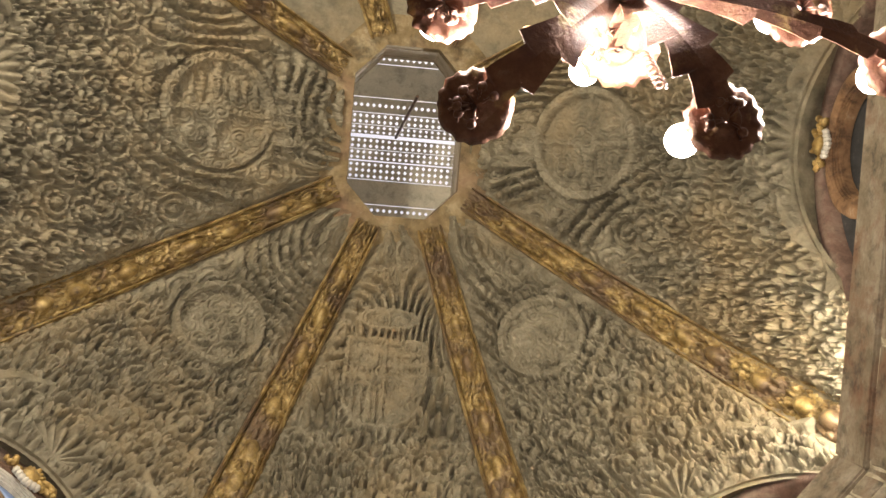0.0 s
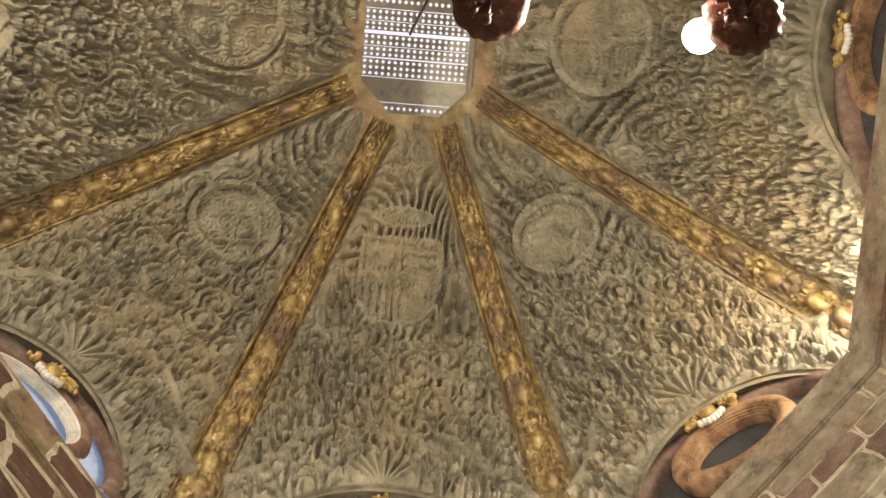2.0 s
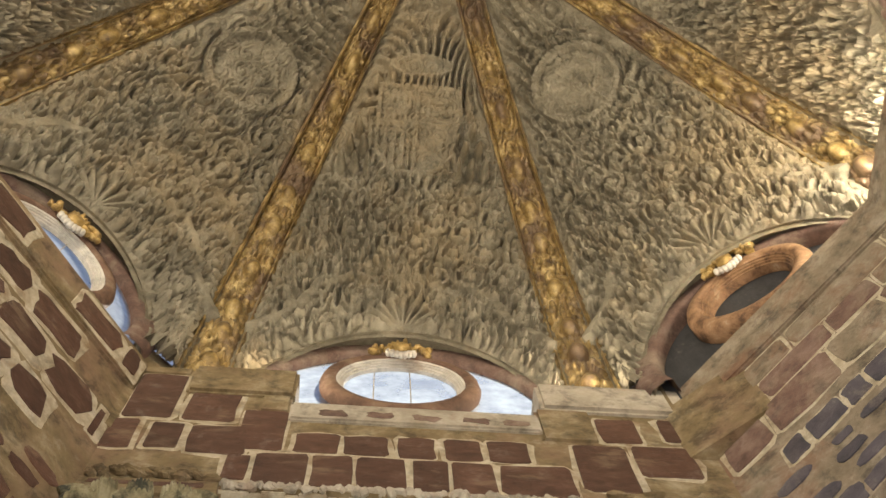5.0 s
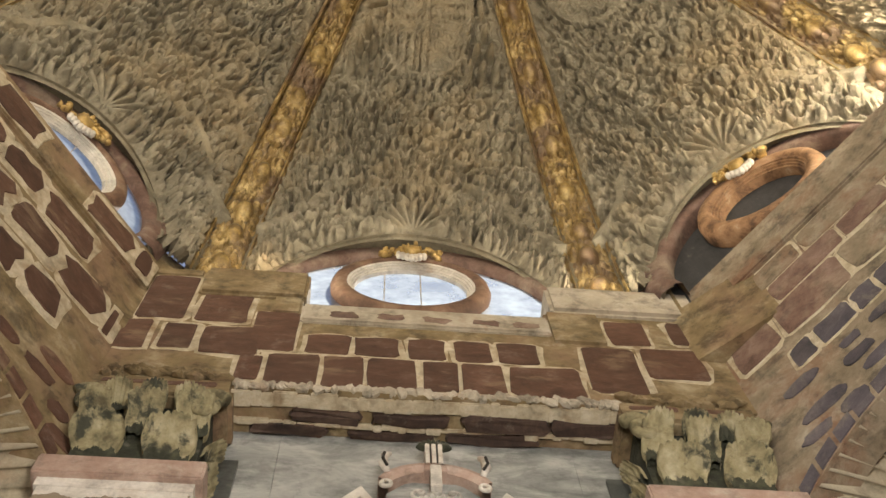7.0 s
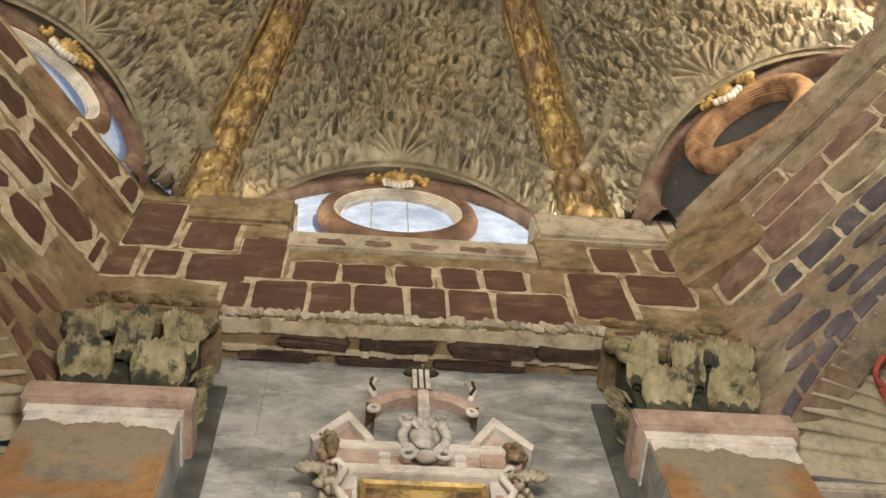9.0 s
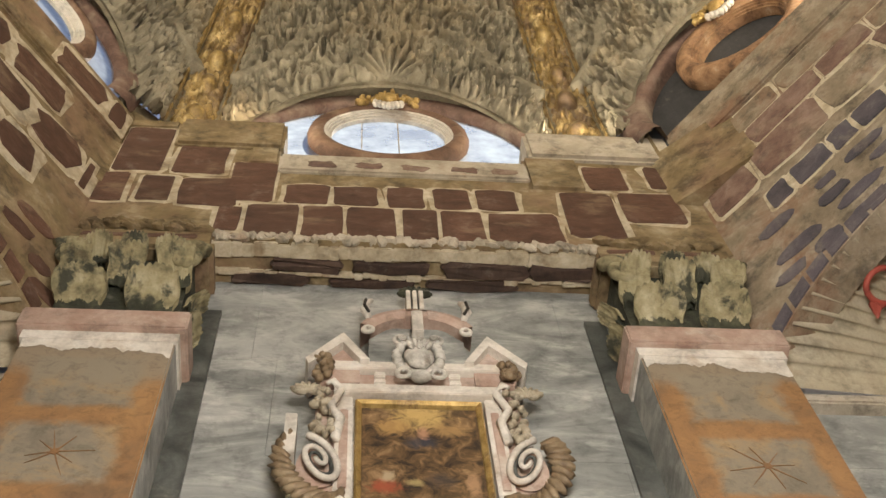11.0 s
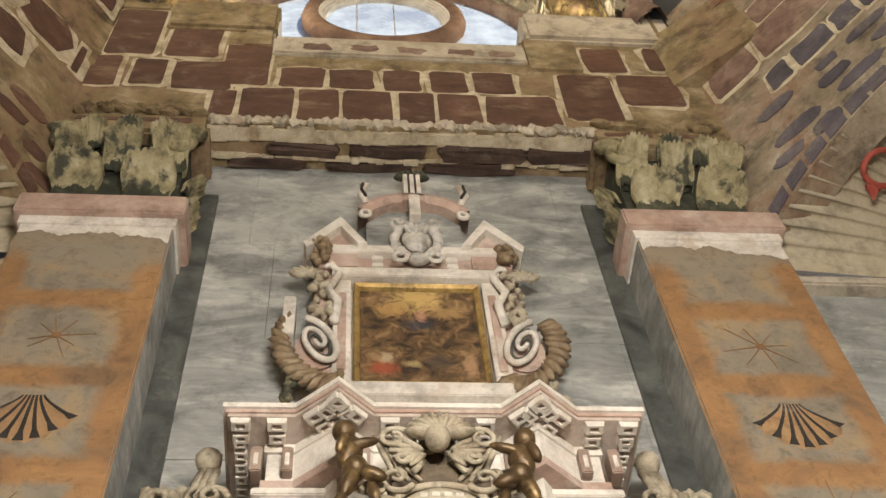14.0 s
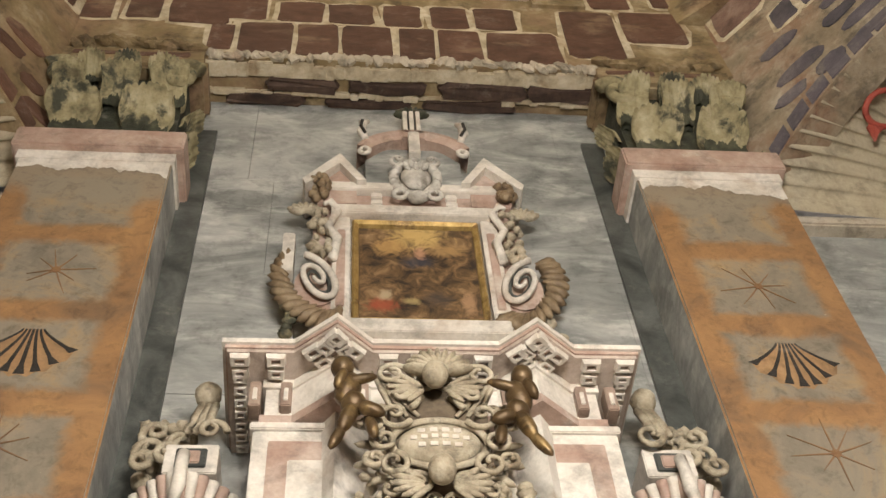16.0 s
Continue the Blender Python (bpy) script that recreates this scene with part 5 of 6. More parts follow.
prism(bm, [(AX - 0.3, EYE + 6.24), (AX + 0.34, EYE + 6.24), (AX + 0.34, EYE + 6.7), (AX + 0.2, EYE + 6.86), (AX - 0.16, EYE + 6.86), (AX - 0.3, EYE + 6.7)], 4.0, 4.12)
part("top_field", bm, MARBLE, altar)
for sx in (-1, 1):
    bm = bmesh.new()
    x = AX + 0.02 + sx * 0.33
    spiral_tube(bm, x - sx * 0.01, 3.92, 6.68, 0.05, 0.012, 1.2, radians(90), -sx, 0.02, 1.0, 20)
    part("drop", bm, WHITE, altar, smooth=True)
    bm = bmesh.new()
    tube(bm, [(x - sx * 0.01, 3.9, EYE + 6.82), (x + sx * 0.02, 3.88, EYE + 6.9), (x + sx * 0.01, 3.88, EYE + 7.0), (x - sx * 0.03, 3.88, EYE + 7.03)], [0.02, 0.035, 0.03, 0.014], 8)
    horn = part("horn", bm, WHITE, altar, "white horn scroll with dark inlay", True)
    bm = bmesh.new()
    tube(bm, [(x - sx * 0.005, 3.86, EYE + 6.84), (x + sx * 0.025, 3.845, EYE + 6.9), (x + sx * 0.015, 3.845, EYE + 6.98)], 0.012, 6)
    part("inlay", bm, BLACK, horn)
one("pedestal", (AX - 0.055, AX + 0.105, 3.9, 4.1, 6.86, 6.96), PINK, altar)
for k in range(3):
    one("finial_strip", (AX - 0.04 + 0.045 * k, AX - 0.01 + 0.045 * k, 3.9, 4.06, 6.97, 7.24), WHITE, altar, bevel=0.004)
for k in range(2):
    one("finial_strip", (AX - 0.008 + 0.045 * k, AX + 0.003 + 0.045 * k, 3.915, 4.06, 6.97, 7.24), BLACK, altar, bevel=0.0)
one("finial_stem", (AX - 0.015, AX + 0.06, 3.86, 3.93, 6.6, 6.88), WHITE, altar)
bm = bmesh.new()
fan(bm, AX + 0.025, 3.96, 7.24, 0.13, radians(10), radians(170), 9, 0.014)
part("palmette", bm, DARKSTONE, altar, "dark leaf finial", True)

# ---- main cornice with forward corners, coffered underneath ----
def cornice_plan(d):
    return [(-0.52 + d, 3.45 + d), (-0.19, 3.45 + d), (0.005, 3.29 + d), (0.17, 3.44 + d), (0.76, 3.44 + d), (0.925, 3.29 + d), (1.12, 3.45 + d), (1.44 - d, 3.45 + d), (1.44 - d, 4.12), (-0.52 + d, 4.12)]


def plan_slab(name, d, z0, z1, mat, label=""):
    bm = bmesh.new()
    a = [bm.verts.new((x, y, EYE + z0)) for x, y in cornice_plan(d)]
    b = [bm.verts.new((x, y, EYE + z1)) for x, y in cornice_plan(d)]
    bm.faces.new(a[::-1])
    bm.faces.new(b)
    n = len(a)
    for i in range(n):
        bm.faces.new((a[i], a[(i + 1) % n], b[(i + 1) % n], b[i]))
    return part(name, bm, mat, altar, label)


corona = plan_slab("corona", 0.0, 4.125, 4.155, WHITE, "white moulded cornice edge")
plan_slab("corona_lip", 0.015, 4.105, 4.125, PINK)
soffit = plan_slab("soffit", 0.025, 4.085, 4.105, surface("brownish_marble", [(0.36, 0.28, 0.23), (0.46, 0.38, 0.32), (0.56, 0.48, 0.42)], 5, rough=0.55), "brownish soffit with white coffers")
plan_slab("bed_moulding", 0.19, 4.03, 4.085, WHITE)
plan_slab("frieze_band", 0.205, 3.84, 4.03, WHITE)
plan_slab("architrave", 0.185, 3.79, 3.84, PINK)

COFFER = {}
BRACKET = surface("bracket_marble", [(0.26, 0.18, 0.14), (0.38, 0.29, 0.23)], 6, rough=0.55)


def coffer(x, y, z, rz, w, l, down=True):
    """White raised coffer with a sunk dark middle, hanging from the soffit."""
    key = (w, l)
    if key not in COFFER:
        v, f = [], []
        for k, (s, dz) in enumerate(((1.0, 0.0), (0.86, -0.03), (0.5, -0.03), (0.42, -0.012))):
            v += [(-w / 2 * s, -l / 2 * s, dz), (w / 2 * s, -l / 2 * s, dz), (w / 2 * s, l / 2 * s, dz), (-w / 2 * s, l / 2 * s, dz)]
        for k in range(3):
            for i in range(4):
                f.append((4 * k + i, 4 * k + 4 + i, 4 * k + 4 + (i + 1) % 4, 4 * k + (i + 1) % 4))
        f.append((12, 13, 14, 15)[::-1])
        me = mesh_of("coffer", v, f, WHITE)
        me.materials.append(PINK)
        me.polygons[len(me.polygons) - 1].material_index = 1
        COFFER[key] = me
    ob = new("coffer", COFFER[key])
    ob.parent = soffit
    ob.matrix_basis = Matrix.Translation((x, y, EYE + z)) @ Matrix.Rotation(rz, 4, "Z")


edge = cornice_plan(0.0)
for (xa, ya), (xb, yb) in zip(edge[:7], edge[1:8]):
    d = Vector((xb - xa, yb - ya))
    l = d.length
    rz = math.atan2(d.y, d.x)
    nin = Vector((-d.y, d.x)).normalized()
    n = max(2, int(l / 0.125))
    for row, (inset, w, dep) in enumerate(((0.062, 0.092, 0.062), (0.14, 0.08, 0.058))):
        for k in range(n):
            p = Vector((xa, ya)) + d * ((k + 0.5) / n) + nin * inset
            coffer(p.x, p.y, 4.085, rz, w, dep)
for x in (-0.44, 1.36):
    for k in range(7):
        coffer(x, 3.62 + 0.075 * k, 4.085, 0, 0.06, 0.052)
for x in (-0.36, -0.22, 0.13, 0.80, 1.15, 1.29):
    b = one("bracket", (x - 0.026, x + 0.026, 3.6, 3.7, 3.87, 4.03), BRACKET, altar)
    one("bead", (x - 0.01, x + 0.01, 3.592, 3.61, 3.9, 3.98), WHITE, b, bevel=0.003)


def altar_pier(X, side):
    def box(name, x0, x1, y0, y1, z0, z1, mat, parent=None, label=""):
        a, b = sorted((X(x0), X(x1)))
        return one(name, (a, b, y0, y1, z0, z1), mat, parent or altar, label)
    pier = box("pier", 0.42, 0.82, 3.64, 4.12, -EYE, 3.79, WHITE, None, "white stone pier with pink marble panel")
    box("panel_border", 0.5, 0.75, 3.632, 3.65, 1.2, 3.68, PINK, pier, "pink marble panel border")
    box("panel_inner", 0.5, 0.66, 3.625, 3.65, 1.3, 3.56, WHITE, pier)
    box("pier_cap", 0.4, 0.835, 3.62, 4.12, 3.74, 3.785, WHITE, pier)
    # canted inner pier under the forward corner
    bm = bmesh.new()
    a = [(X(0.31), 3.68), (X(0.46), 3.56), (X(0.55), 3.68)]
    if side < 0:
        a = a[::-1]
    lo = [bm.verts.new((x, y, 0)) for x, y in a]
    hi = [bm.verts.new((x, y, EYE + 3.8)) for x, y in a]
    bm.faces.new(lo[::-1])
    bm.faces.new(hi)
    for i in range(3):
        bm.faces.new((lo[i], lo[(i + 1) % 3], hi[(i + 1) % 3], hi[i]))
    part("canted_pier", bm, WHITE, altar)
    # consoles, foliage and shell capitals beside the pier
    con = thing("side_console", "carved stone console with ball, scroll and striped shell below", "console", "consoles beside the altarpiece")
    bm = bmesh.new()
    blob(bm, (X(1.07), 3.85, EYE + 4.2), (0.065, 0.065, 0.07), (0, 0, 0), 14, 10, 0.12)
    part("ball", bm, CREAM, con, smooth=True)
    bm = bmesh.new()
    for dx in (-0.032, 0.0, 0.032):
        tube(bm, [(X(1.06 + dx), 3.86, EYE + 4.14), (X(1.075 + dx), 3.8, EYE + 3.98), (X(1.09 + dx), 3.78, EYE + 3.88)], [0.02, 0.024, 0.02], 8)
    spiral_tube(bm, X(1.02), 3.78, 3.88, 0.07, 0.015, 1.2, radians(0), -side, 0.018)
    part("stem", bm, CREAM, con, "fluted scroll stem", True)
    bm = bmesh.new()
    rng = random.Random(15 + side)
    for k, (x, z, r) in enumerate(((1.18, 3.95, 0.07), (1.29, 3.98, 0.075), (1.3, 3.85, 0.075), (1.22, 3.82, 0.06), (1.33, 3.74, 0.055))):
        spiral_tube(bm, X(x), 3.92 - 0.02 * k, z, r, 0.015, 1.3, rng.random() * 6, side, 0.022, 1.0, 26)
        blob(bm, (X(x), 3.96, EYE + z), (r * 0.9, 0.05, r * 0.9), wob=0.3)
    for k in range(6):
        blob(bm, (X(1.15 + 0.04 * k), 3.95, EYE + 4.06 + 0.02 * (k % 2)), (0.03, 0.04, 0.035), (0, k, 0), 8, 6, 0.4)
    part("foliage_scroll", bm, CREAM, con, "cream carved foliage scrolls", True)
    a, b = sorted((X(0.98), X(1.22)))
    fr = one("tablet", (a, b, 3.82, 4.12, 3.66, 3.84), WHITE, con)
    a, b = sorted((X(1.03), X(1.17)))
    dk = one("tablet_field", (a, b, 3.812, 3.83, 3.69, 3.81), DARKMARBLE, fr)
    a, b = sorted((X(1.06), X(1.14)))
    one("tablet_core", (a, b, 3.805, 3.82, 3.71, 3.79), PINK, fr)
    # striped shell
    sh = None
    for k in range(11):
        t = (k - 5) / 5
        bm = bmesh.new()
        pts = []
        for j in range(8):
            s = j / 7
            pts.append((X(1.12) + t * (0.10 + 0.12 * s ** 0.7), 3.98 - 0.2 * math.cos(t * 1.35) * (0.35 + 0.65 * s ** 0.8), EYE + 3.38 + 0.24 * s ** 1.3 + 0.03 * math.sin(3 * s)))
        tube(bm, pts, [0.014 + 0.016 * j / 7 for j in range(8)], 8)
        part("shell_rib", bm, PINK if k % 2 else WHITE, con, "" if k else "white and pink shell rib", True)
    bm = bmesh.new()
    blob(bm, (X(1.12), 3.98, EYE + 3.5), (0.2, 0.17, 0.11), seg=16, rings=8)
    part("shell_core", bm, PINK, con, smooth=True)
    bm = bmesh.new()
    tube(bm, [(X(1.12), 3.74, EYE + 3.7), (X(1.12), 3.72, EYE + 3.6), (X(1.12), 3.72, EYE + 3.5), (X(1.14), 3.74, EYE + 3.4)], [0.03, 0.03, 0.034, 0.02], 8)
    part("shell_strap", bm, WHITE, con, smooth=True)
    bm = bmesh.new()
    add_box(bm, X(1.12) - 0.15, X(1.12) + 0.15, 3.85, 4.12, 0, EYE + 3.4, bevel=0.02)
    part("console_shaft", bm, MARBLE, con)


mirrored(altar_pier)
one("centre_panel", (0.1, 0.83, 3.66, 4.12, -EYE, 3.62), WHITE, altar)

# ---- cartouche in the middle ----
cart = thing("cartouche", "cream carved cartouche with scrolls and an oval tablet", "cartouche", at=(0, 0, -0.145))
YC = 3.36
bm = bmesh.new()
blob(bm, (0.44, YC + 0.05, EYE + 3.58), (0.175, 0.055, 0.115), seg=24, rings=12)
tab = part("tablet", bm, CREAM, cart, "cream oval tablet with gilded illegible writing", True)
bm = bmesh.new()
for r, (n, w) in enumerate(((4, 0.2), (6, 0.26), (4, 0.2))):
    z = 3.62 - 0.04 * r
    for k in range(n):
        x = 0.44 - w / 2 + w * (k + 0.15) / n
        y = YC + 0.05 - 0.055 * math.sqrt(max(0.02, 1 - ((x + 0.015 - 0.44) / 0.175) ** 2 - ((z - 3.58) / 0.115) ** 2)) - 0.003
        abox(bm, x, x + w / n * 0.62, y, y + 0.01, z - 0.011, z + 0.011)
part("writing_bars", bm, WHITE, tab)
bm = bmesh.new()
pts = [(0.44 + 0.2 * math.cos(a), YC + 0.04, EYE + 3.58 + 0.135 * math.sin(a)) for a in [2 * math.pi * k / 40 for k in range(40)]]
tube(bm, pts, 0.016, 8, True)
part("tablet_rim", bm, CREAM, cart, smooth=True)
for sx in (-1, 1):
    for k, (dx, dz, r, a0, t) in enumerate(((0.19, 0.14, 0.075, 200, 1), (0.23, -0.02, 0.065, 90, -1), (0.2, -0.16, 0.07, 100, 1), (0.14, 0.26, 0.07, 250, -1), (0.19, 0.38, 0.085, 180, -1), (0.28, 0.06, 0.05, 0, 1), (0.1, -0.25, 0.07, 30, 1), (0.27, -0.13, 0.045, 60, -1))):
        bm = bmesh.new()
        spiral_tube(bm, 0.44 + sx * dx, YC + 0.02 - 0.01 * (k % 3), 3.58 + dz, r, 0.015, 1.35, radians(a0 if sx > 0 else 180 - a0), t * sx, 0.015, 1.0, 30)
        part("scroll", bm, CREAM, cart, smooth=True)
    for k in range(3):
        bm = bmesh.new()
        tube(bm, [(0.44 + sx * (0.08 + 0.05 * k), YC + 0.05, EYE + 3.75), (0.44 + sx * (0.16 + 0.04 * k), YC + 0.03, EYE + 3.84 + 0.03 * k), (0.44 + sx * (0.24 + 0.02 * k), YC + 0.02, EYE + 3.96 + 0.02 * k)], [0.01, 0.014, 0.006], 8)
        part("leaf", bm, CREAM, cart, smooth=True)
# second, finer layer of curls and leaves behind the large scrolls
rng = random.Random(76)
for k in range(11):
    a = radians(-80 + 160 * k / 10)
    q, r, turn, b = rng.uniform(0.24, 0.3), rng.uniform(0.035, 0.055), rng.choice((-1, 1)), rng.uniform(0, 6.28)
    for sx in (-1, 1):
        bm = bmesh.new()
        spiral_tube(bm, 0.44 + sx * q * math.cos(a), YC + 0.06, 3.6 + 1.25 * q * math.sin(a), r, 0.01, 1.4, b if sx > 0 else math.pi - b, turn * sx, 0.012, 1.0, 22)
        blob(bm, (0.44 + sx * (q + r) * math.cos(a), YC + 0.07, EYE + 3.6 + 1.25 * (q + r) * math.sin(a)), (0.05, 0.02, 0.018), (0, -a * sx, 0), 8, 5, 0.4)
        part("curl", bm, CREAM, cart, smooth=True)
bm = bmesh.new()
rng = random.Random(77)
for k in range(70):
    sx = rng.choice((-1, 1))
    blob(bm, (0.44 + sx * rng.uniform(0.12, 0.36), YC + 0.1 + rng.uniform(-0.04, 0.04), EYE + rng.uniform(3.12, 3.42)), (rng.uniform(0.018, 0.04), 0.03, rng.uniform(0.014, 0.03)), (0, rng.random() * 3, 0), 7, 5, 0.4)
tagged(part("fruit_garland", bm, CREAM, cart, "carved fruit garland", True), kind="stuff")
# Backing coloured dark to give the shade in the gaps between the scrolls
one("mount", (0.24, 0.66, YC + 0.06, 3.68, 3.15, 4.0), surface("shadowed_brown_stone", [(0.10, 0.075, 0.05), (0.2, 0.15, 0.1)], 5, rough=0.8), cart, "brown backing, shade of the gaps between scrolls painted in")
bm = bmesh.new()
fan(bm, 0.45, YC - 0.02, 3.93, 0.16, radians(15), radians(165), 11, 0.018, 0.035)
part("scallop", bm, CREAM, cart, "scallop above the winged head", True)


def winged_head(x, z, s):
    """Stylised winged head carving, one plain mesh."""
    bm = bmesh.new()
    blob(bm, (x, YC - 0.05, EYE + z), (0.05 * s, 0.05 * s, 0.062 * s), seg=16, rings=12)
    for sx in (-1, 1):
        for k in range(6):
            a = radians(35 - 16 * k)
            l = 0.13 * s - 0.012 * k
            blob(bm, (x + sx * (0.06 + l * 0.5) * math.cos(a) * s, YC - 0.0, EYE + z - 0.03 * s + l * 0.75 * math.sin(a)), (l * 0.62, 0.014, 0.013 * s), (0, -a * sx, 0), 9, 6, 0.15)
    return tagged(part("winged_head_carving", bm, CREAM, smooth=True), "cream carved winged head on the cartouche", "carving", "winged head carvings")


winged_head(0.432, 3.765, 1.15)
winged_head(0.43, 3.205, 1.15)


def cherub(pts, dx, dz):
    """Bronze figure leaning on the cartouche, one plain shape."""
    bm = bmesh.new()
    for c, s, rot in pts:
        blob(bm, (c[0] + dx, YC + c[1], EYE + c[2] + dz), tuple(1.1 * v for v in s), rot, 14, 10, 0.08)
    return tagged(part("cherub_statue", bm, BRONZE, smooth=True), "small dark bronze cherub statue with gilded highlights", "statue", "bronze cherubs")


cherub([((0.075, -0.08, 3.885), (0.045, 0.045, 0.05), (0, 0, 0)), ((0.1, -0.06, 3.77), (0.05, 0.05, 0.085), (0, 0.25, 0)), ((0.125, -0.06, 3.68), (0.05, 0.05, 0.05), (0, 0, 0)),
        ((0.15, -0.09, 3.8), (0.07, 0.022, 0.022), (0, -0.3, 0)), ((0.07, -0.1, 3.79), (0.024, 0.03, 0.055), (0, 0.3, 0)), ((0.1, -0.07, 3.59), (0.032, 0.035, 0.08), (0, 0.35, 0)),
        ((0.06, -0.06, 3.49), (0.022, 0.025, 0.07), (0, 0.4, 0)), ((0.19, -0.07, 3.64), (0.065, 0.03, 0.03), (0, 0.4, 0)), ((0.2, -0.04, 3.57), (0.024, 0.024, 0.06), (0, -0.2, 0))], -0.045, -0.12)
cherub([((0.815, -0.08, 3.84), (0.045, 0.045, 0.05), (0, 0, 0)), ((0.79, -0.06, 3.73), (0.05, 0.05, 0.085), (0, -0.2, 0)), ((0.775, -0.06, 3.64), (0.05, 0.05, 0.05), (0, 0, 0)),
        ((0.73, -0.09, 3.77), (0.07, 0.022, 0.022), (0, 0.35, 0)), ((0.84, -0.1, 3.74), (0.024, 0.03, 0.055), (0, -0.3, 0)), ((0.8, -0.07, 3.56), (0.032, 0.035, 0.08), (0, -0.4, 0)),
        ((0.85, -0.06, 3.46), (0.022, 0.025, 0.075), (0, -0.55, 0)), ((0.72, -0.07, 3.6), (0.06, 0.03, 0.03), (0, -0.4, 0)), ((0.7, -0.04, 3.53), (0.024, 0.024, 0.055), (0, 0.2, 0))], -0.012, -0.115)


# ---- chandelier ----
COPPER = surface("dull_copper", [(0.07, 0.028, 0.02), (0.13, 0.055, 0.035), (0.2, 0.10, 0.06)], 14, (0.34, 0.22, 0.1), 11, (0.57, 0.68), rough=0.42, metal=0.45, bump=0.3, bump_scale=60)
BULB_WATTS = 82
HUB = Vector((0.60, -0.62, EYE + 2.85))


def cup_mesh(radius, seed):
    rng = random.Random(seed)
    verts, faces = [], []
    prof = [(0.12, -0.2), (0.3, -0.22), (0.42, -0.1), (0.46, -0.02), (0.6, -0.02), (0.85, 0.04), (1.0, 0.16), (0.97, 0.2), (0.8, 0.1), (0.4, 0.06), (0.12, 0.06)]
    n = 72
    for k in range(n):
        a = 2 * math.pi * k / n
        for j, (r, z) in enumerate(prof):
            wob = 1 + (0.09 * noise.noise(Vector((math.cos(a) * 4, math.sin(a) * 4, seed))) + 0.03 * math.sin(17 * a + seed)) * (r > 0.8)
            verts.append((radius * r * wob * math.cos(a), radius * r * wob * math.sin(a), radius * (z + 0.03 * math.sin(9 * a + j) * (r > 0.8))))
    m = len(prof)
    for k in range(n):
        for j in range(m - 1):
            a, b = k * m + j, ((k + 1) % n) * m + j
            faces.append((a, a + 1, b + 1, b))
    return verts, faces


def chandelier():
    ch = thing("chandelier", "dark copper chandelier with leaf arms, ruffled cups and lit globe bulbs", "chandelier", at=(0, 0, 0))
    bm = bmesh.new()
    lathe(bm, [(0.0, -0.12), (0.035, -0.11), (0.05, -0.07), (0.03, -0.04), (0.075, 0.0), (0.09, 0.05), (0.05, 0.1), (0.03, 0.3), (0.045, 0.4), (0.02, 0.5), (0.0, 0.52)], 20, Matrix.Translation(HUB))
    hub = part("hub", bm, COPPER, ch, smooth=True)
    # cup centre, radius, bulb offset (None: above the cup)
    lamps = [((0.24, -0.27, 2.60), 0.088, (0.02, 0.0, 0.11)), ((0.815, -0.29, 2.60), 0.09, (-0.095, 0.055, 0.0)), ((0.64, -0.5, 3.0), 0.108, (-0.085, 0.07, 0.0)),
             ((1.04, -0.6, 2.8), 0.09, (-0.07, 0.025, 0.0)), ((0.165, -0.53, 2.8), 0.09, (-0.02, 0.05, 0.0)), ((1.26, -0.48, 2.7), 0.09, (-0.06, 0.045, 0.0)),
             ((0.2, -0.98, 2.75), 0.09, (0.0, 0.05, 0.08)), ((0.62, -1.15, 2.7), 0.09, (0.0, 0.05, 0.08)), ((1.0, -0.98, 2.75), 0.09, (0.0, 0.05, 0.08))]
    for k, (c, r, off) in enumerate(lamps):
        rng = random.Random(k)
        c = Vector((c[0], c[1], c[2] + EYE))
        d = Vector((c.x - HUB.x, c.y - HUB.y, 0))
        side = Vector((-d.y, d.x, 0)).normalized()
        # leaf-shaped arm: a blade with torn edges along a sagging curve
        n = 44
        left, right = [], []
        slim = 1.0 if k < 2 else 0.55
        for j in range(n + 1):
            t = j / n
            p = HUB.lerp(c, t) + Vector((0, 0, -0.12 * math.sin(math.pi * t) - 0.02))
            lobe = ((t * 4.3 + 0.2) % 1.0) ** 1.4
            w = slim * (0.018 + (0.02 + 0.038 * lobe) * math.sin(math.pi * (0.1 + 0.8 * t)))
            lobe2 = ((t * 4.3 + 0.65) % 1.0) ** 1.4
            v = slim * (0.018 + (0.02 + 0.038 * lobe2) * math.sin(math.pi * (0.1 + 0.8 * t)))
            left.append(p + side * w + Vector((0, 0, 0.012 * lobe)))
            right.append(p - side * v + Vector((0, 0, 0.012 * lobe2)))
        mid = [HUB.lerp(c, j / n) + Vector((0, 0, -0.12 * math.sin(math.pi * j / n) - 0.026)) for j in range(n + 1)]
        verts = left + mid + right
        up = [v + Vector((0, 0, 0.007)) for v in verts]
        q = n + 1
        faces = []
        for j in range(n):
            for s in (0, q):
                faces.append((s + j, s + j + 1, s + q + j + 1, s + q + j))
        z = len(verts)
        faces += [tuple(z + v for v in reversed(f)) for f in faces]
        for s in (0, 2 * q):
            faces += [(s + j, s + j + 1, z + s + j + 1, z + s + j) for j in range(n)]
        arm = raw("arm", verts + up, faces, COPPER, ch)
        tilt = Matrix.Rotation(rng.uniform(-0.25, 0.25), 4, "X") @ Matrix.Rotation(rng.uniform(-0.25, 0.25), 4, "Y")
        cv, cf = cup_mesh(r, k)
        cup = raw("cup", [Matrix.Translation(c) @ tilt @ Vector(v) for v in cv], cf, COPPER, ch, True)
        # small buds and wires under the cup
        bm = bmesh.new()
        for j in range(7):
            a = 2 * math.pi * rng.random()
            e = c + Vector((0.5 * r * math.cos(a), 0.5 * r * math.sin(a), -0.022 - 0.02 * rng.random()))
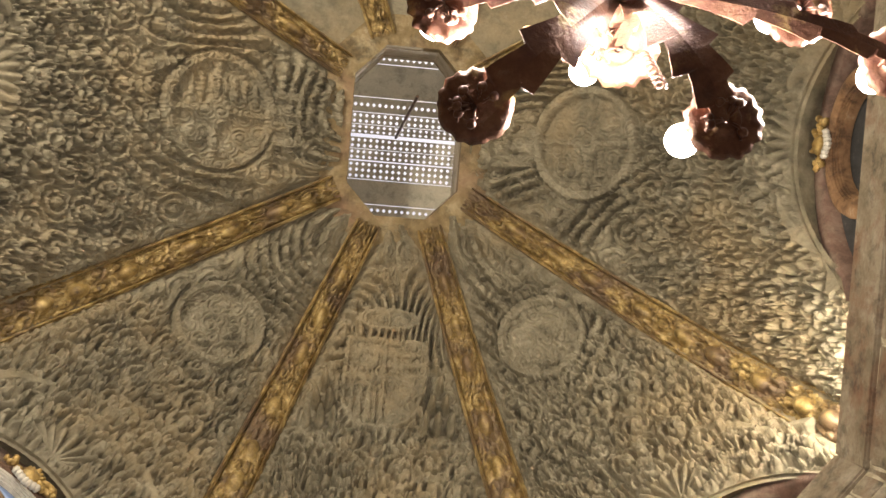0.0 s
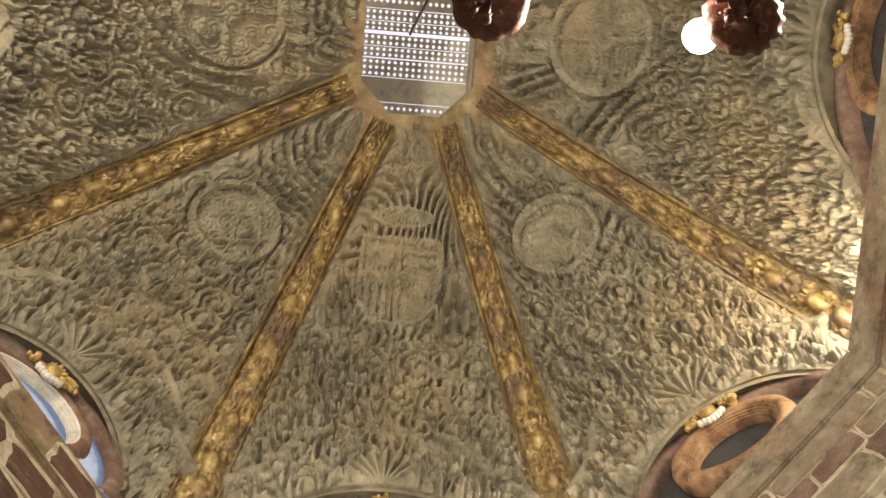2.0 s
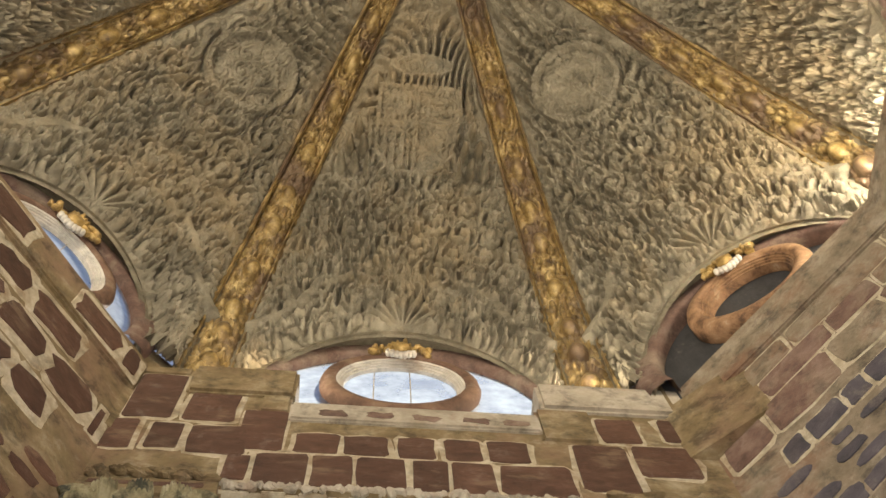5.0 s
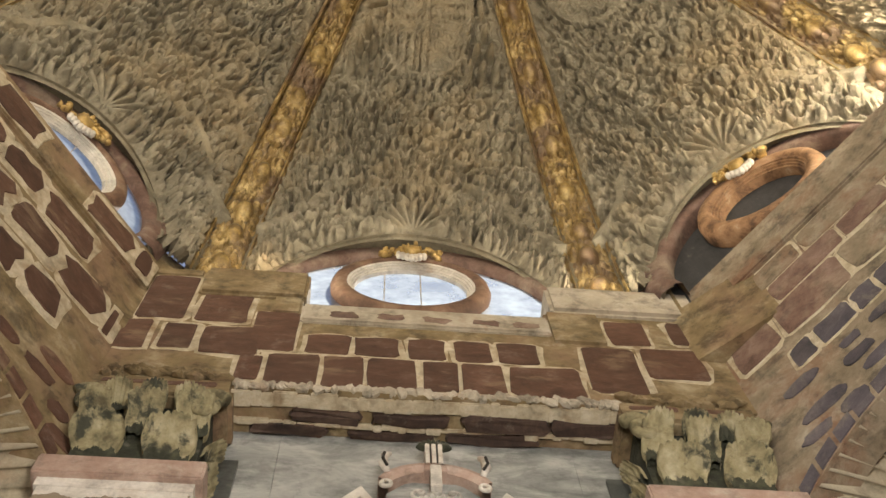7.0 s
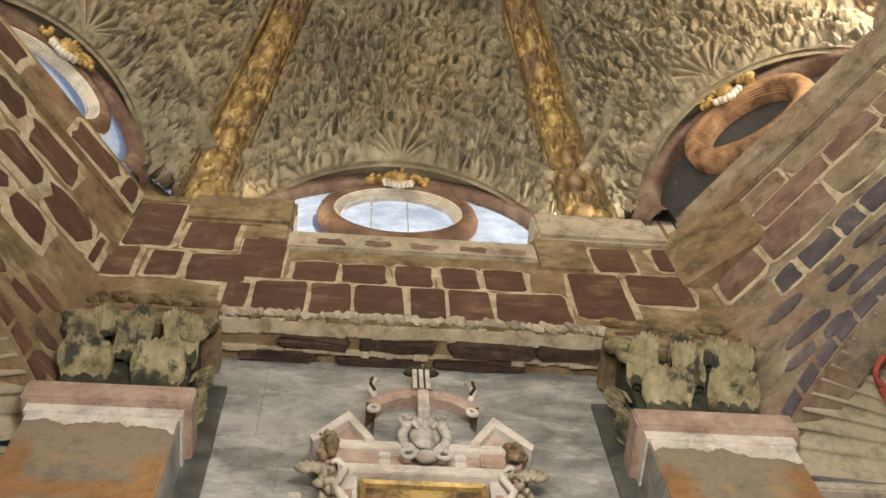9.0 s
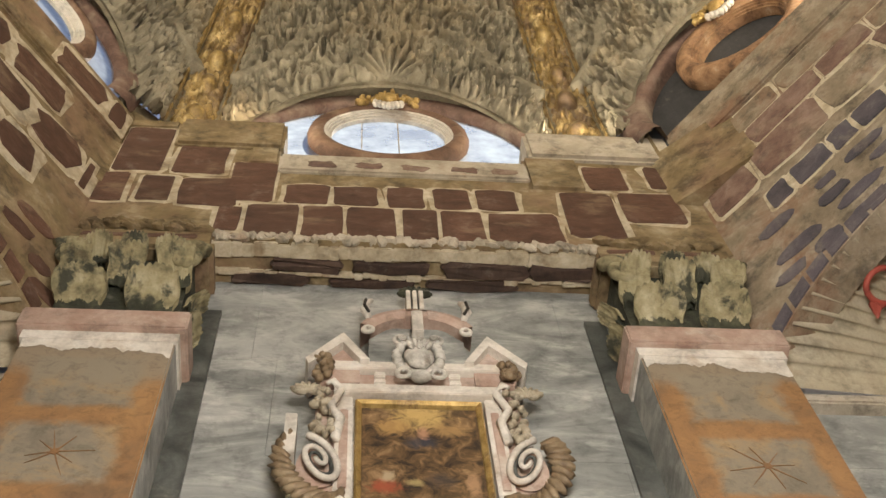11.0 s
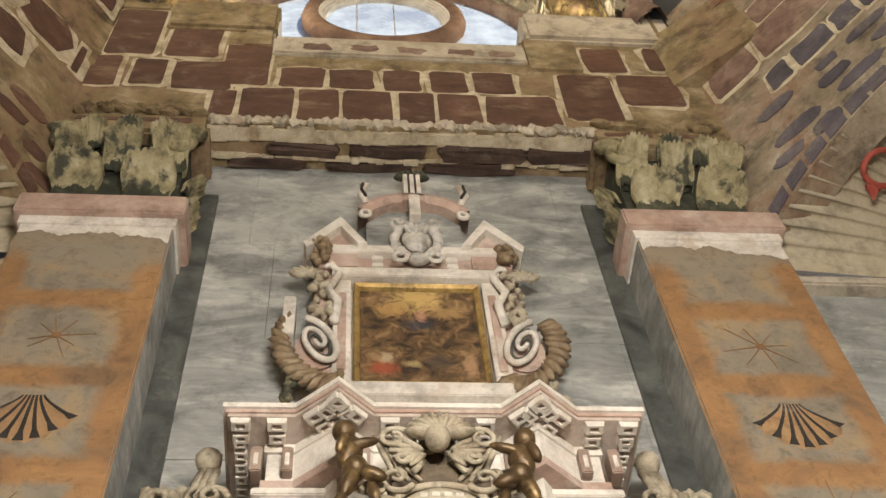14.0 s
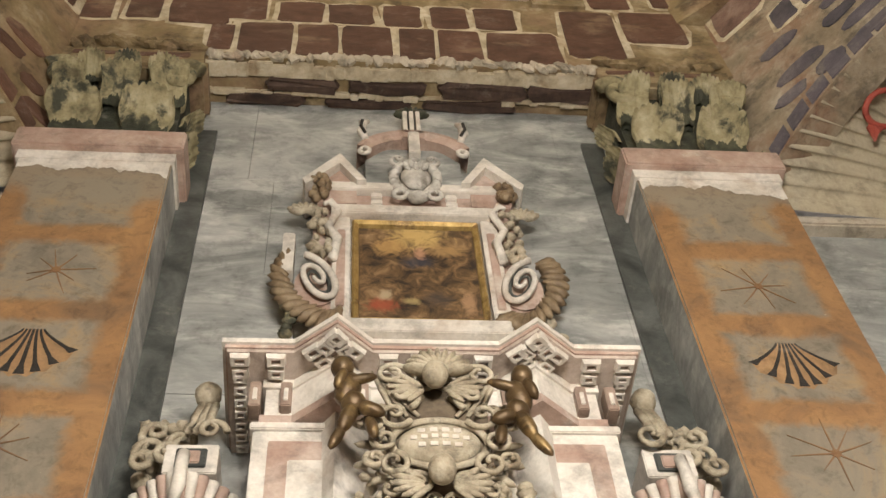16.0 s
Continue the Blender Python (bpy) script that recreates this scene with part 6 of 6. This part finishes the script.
            tube(bm, [c + Vector((0, 0, -0.01)), c.lerp(e, 0.6) + Vector((0, 0, -0.02)), e, e + Vector((0.02 * math.cos(a * 3), 0.02 * math.sin(a * 3), 0))], 0.0035, 5)
            blob(bm, e, (0.013, 0.013, 0.011), (0, 0, 0), 7, 5, 0.3)
        tagged(part("bud_spray", bm, COPPER, cup, smooth=True), "tiny metal buds on wires", kind="stuff")
        b = c + Vector(off)
        eye = Vector((0, 0, EYE))
        b = eye + (b - eye) * 1.05
        bm = bmesh.new()
        bmesh.ops.create_uvsphere(bm, u_segments=16, v_segments=12, radius=0.042)
        for v in bm.verts:
            v.co += b
        globe = part("bulb", bm, BULB, cup, "glowing white globe bulb", True)
        globe.visible_shadow = False
        bm = bmesh.new()
        tube(bm, [c + Vector((0, 0, 0.01)), c.lerp(b, 0.7) + Vector((0, 0, 0.006))], 0.013, 8)
        part("socket", bm, COPPER, cup)
        lamp = new("bulb_light", bpy.data.lights.new("bulb_light", "POINT"))
        lamp.data.energy, lamp.data.shadow_soft_size, lamp.data.color = BULB_WATTS, 0.034, (1.0, 0.93, 0.83)
        lamp.location = b
    for k, (x, y, z0, l, tilt) in enumerate(((0.38, -0.52, 2.95, 0.16, 1.1), (0.66, -0.46, 2.8, 0.15, 0.1), (0.76, -0.5, 2.78, 0.12, 0.2), (0.46, -0.55, 2.98, 0.14, 1.3))):
        bm = bmesh.new()
        pts = []
        for j in range(60):
            a = j * 0.75
            s = j / 59
            pts.append((x + l * s * math.sin(tilt) + 0.012 * math.cos(a), y + 0.1 * s + 0.012 * math.sin(a), EYE + z0 - l * s * math.cos(tilt)))
        tube(bm, pts, 0.0035, 5)
        part("curl", bm, COPPER, hub, "thin spiral wire")
    bm = bmesh.new()
    top = Vector((0.6, -6.2, EYE + 9.7))
    a = HUB + Vector((0, 0, 0.5))
    for k in range(60):
        p, q = a.lerp(top, k / 60), a.lerp(top, (k + 1.2) / 60)
        tube(bm, [p, q], 0.009, 5)
    part("chain", bm, IRON, ch, "thin iron stay chain")
    return ch


chandelier()

# ---- floor and closing walls, out of view, added for bounced light ----
bm = bmesh.new()
add_box(bm, -9, 10, -14, 5, -0.2, 0)
tagged(part("floor", bm, FLOOR), "worn stone floor", "floor", kind="structure")
bm = bmesh.new()
for x0, x1 in ((-9.2, -9.0), (10.0, 10.2)):
    add_box(bm, x0, x1, -14, 5, 0, 8.0)
for x0, x1 in ((-9.0, -2.0), (3.0, 10.0)):
    add_box(bm, x0, x1, -14.2, -14, 0, 8.0)
add_box(bm, -2.0, 3.0, -14.2, -14, 0, 2.5)
add_box(bm, -2.0, 3.0, -14.2, -14, 7.0, 8.0)
for x0, x1 in ((-9.0, -3.8), (4.8, 10.0)):
    add_box(bm, x0, x1, 4.6, 4.8, 0, 8.0)
tagged(part("wall_closing", bm, OCHRE), "unseen plain plastered walls closing the place, added for bounced light", "wall", kind="structure")
bm = bmesh.new()
add_box(bm, -9.2, 10.2, -14.2, -6.3, 8.0, 8.2)
tagged(part("ceiling_closing", bm, OCHRE), "unseen plain plastered ceiling closing the place behind, added", "ceiling", kind="structure")
# Added fill lamp in an assumed rear opening, standing in for unseen daylight
area_lamp("nave_fill_light", (0.5, -13.9, 4.8), (0.5, 0, 8), 5, 4.3, 330, (1.0, 0.97, 0.93))
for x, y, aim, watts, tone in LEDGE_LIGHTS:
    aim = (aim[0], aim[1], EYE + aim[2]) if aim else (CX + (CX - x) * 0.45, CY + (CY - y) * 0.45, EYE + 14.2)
    area_lamp("unseen_ledge_uplight", (x, y, EYE + 10.1), aim, 0.5, 0.15, watts, tone)
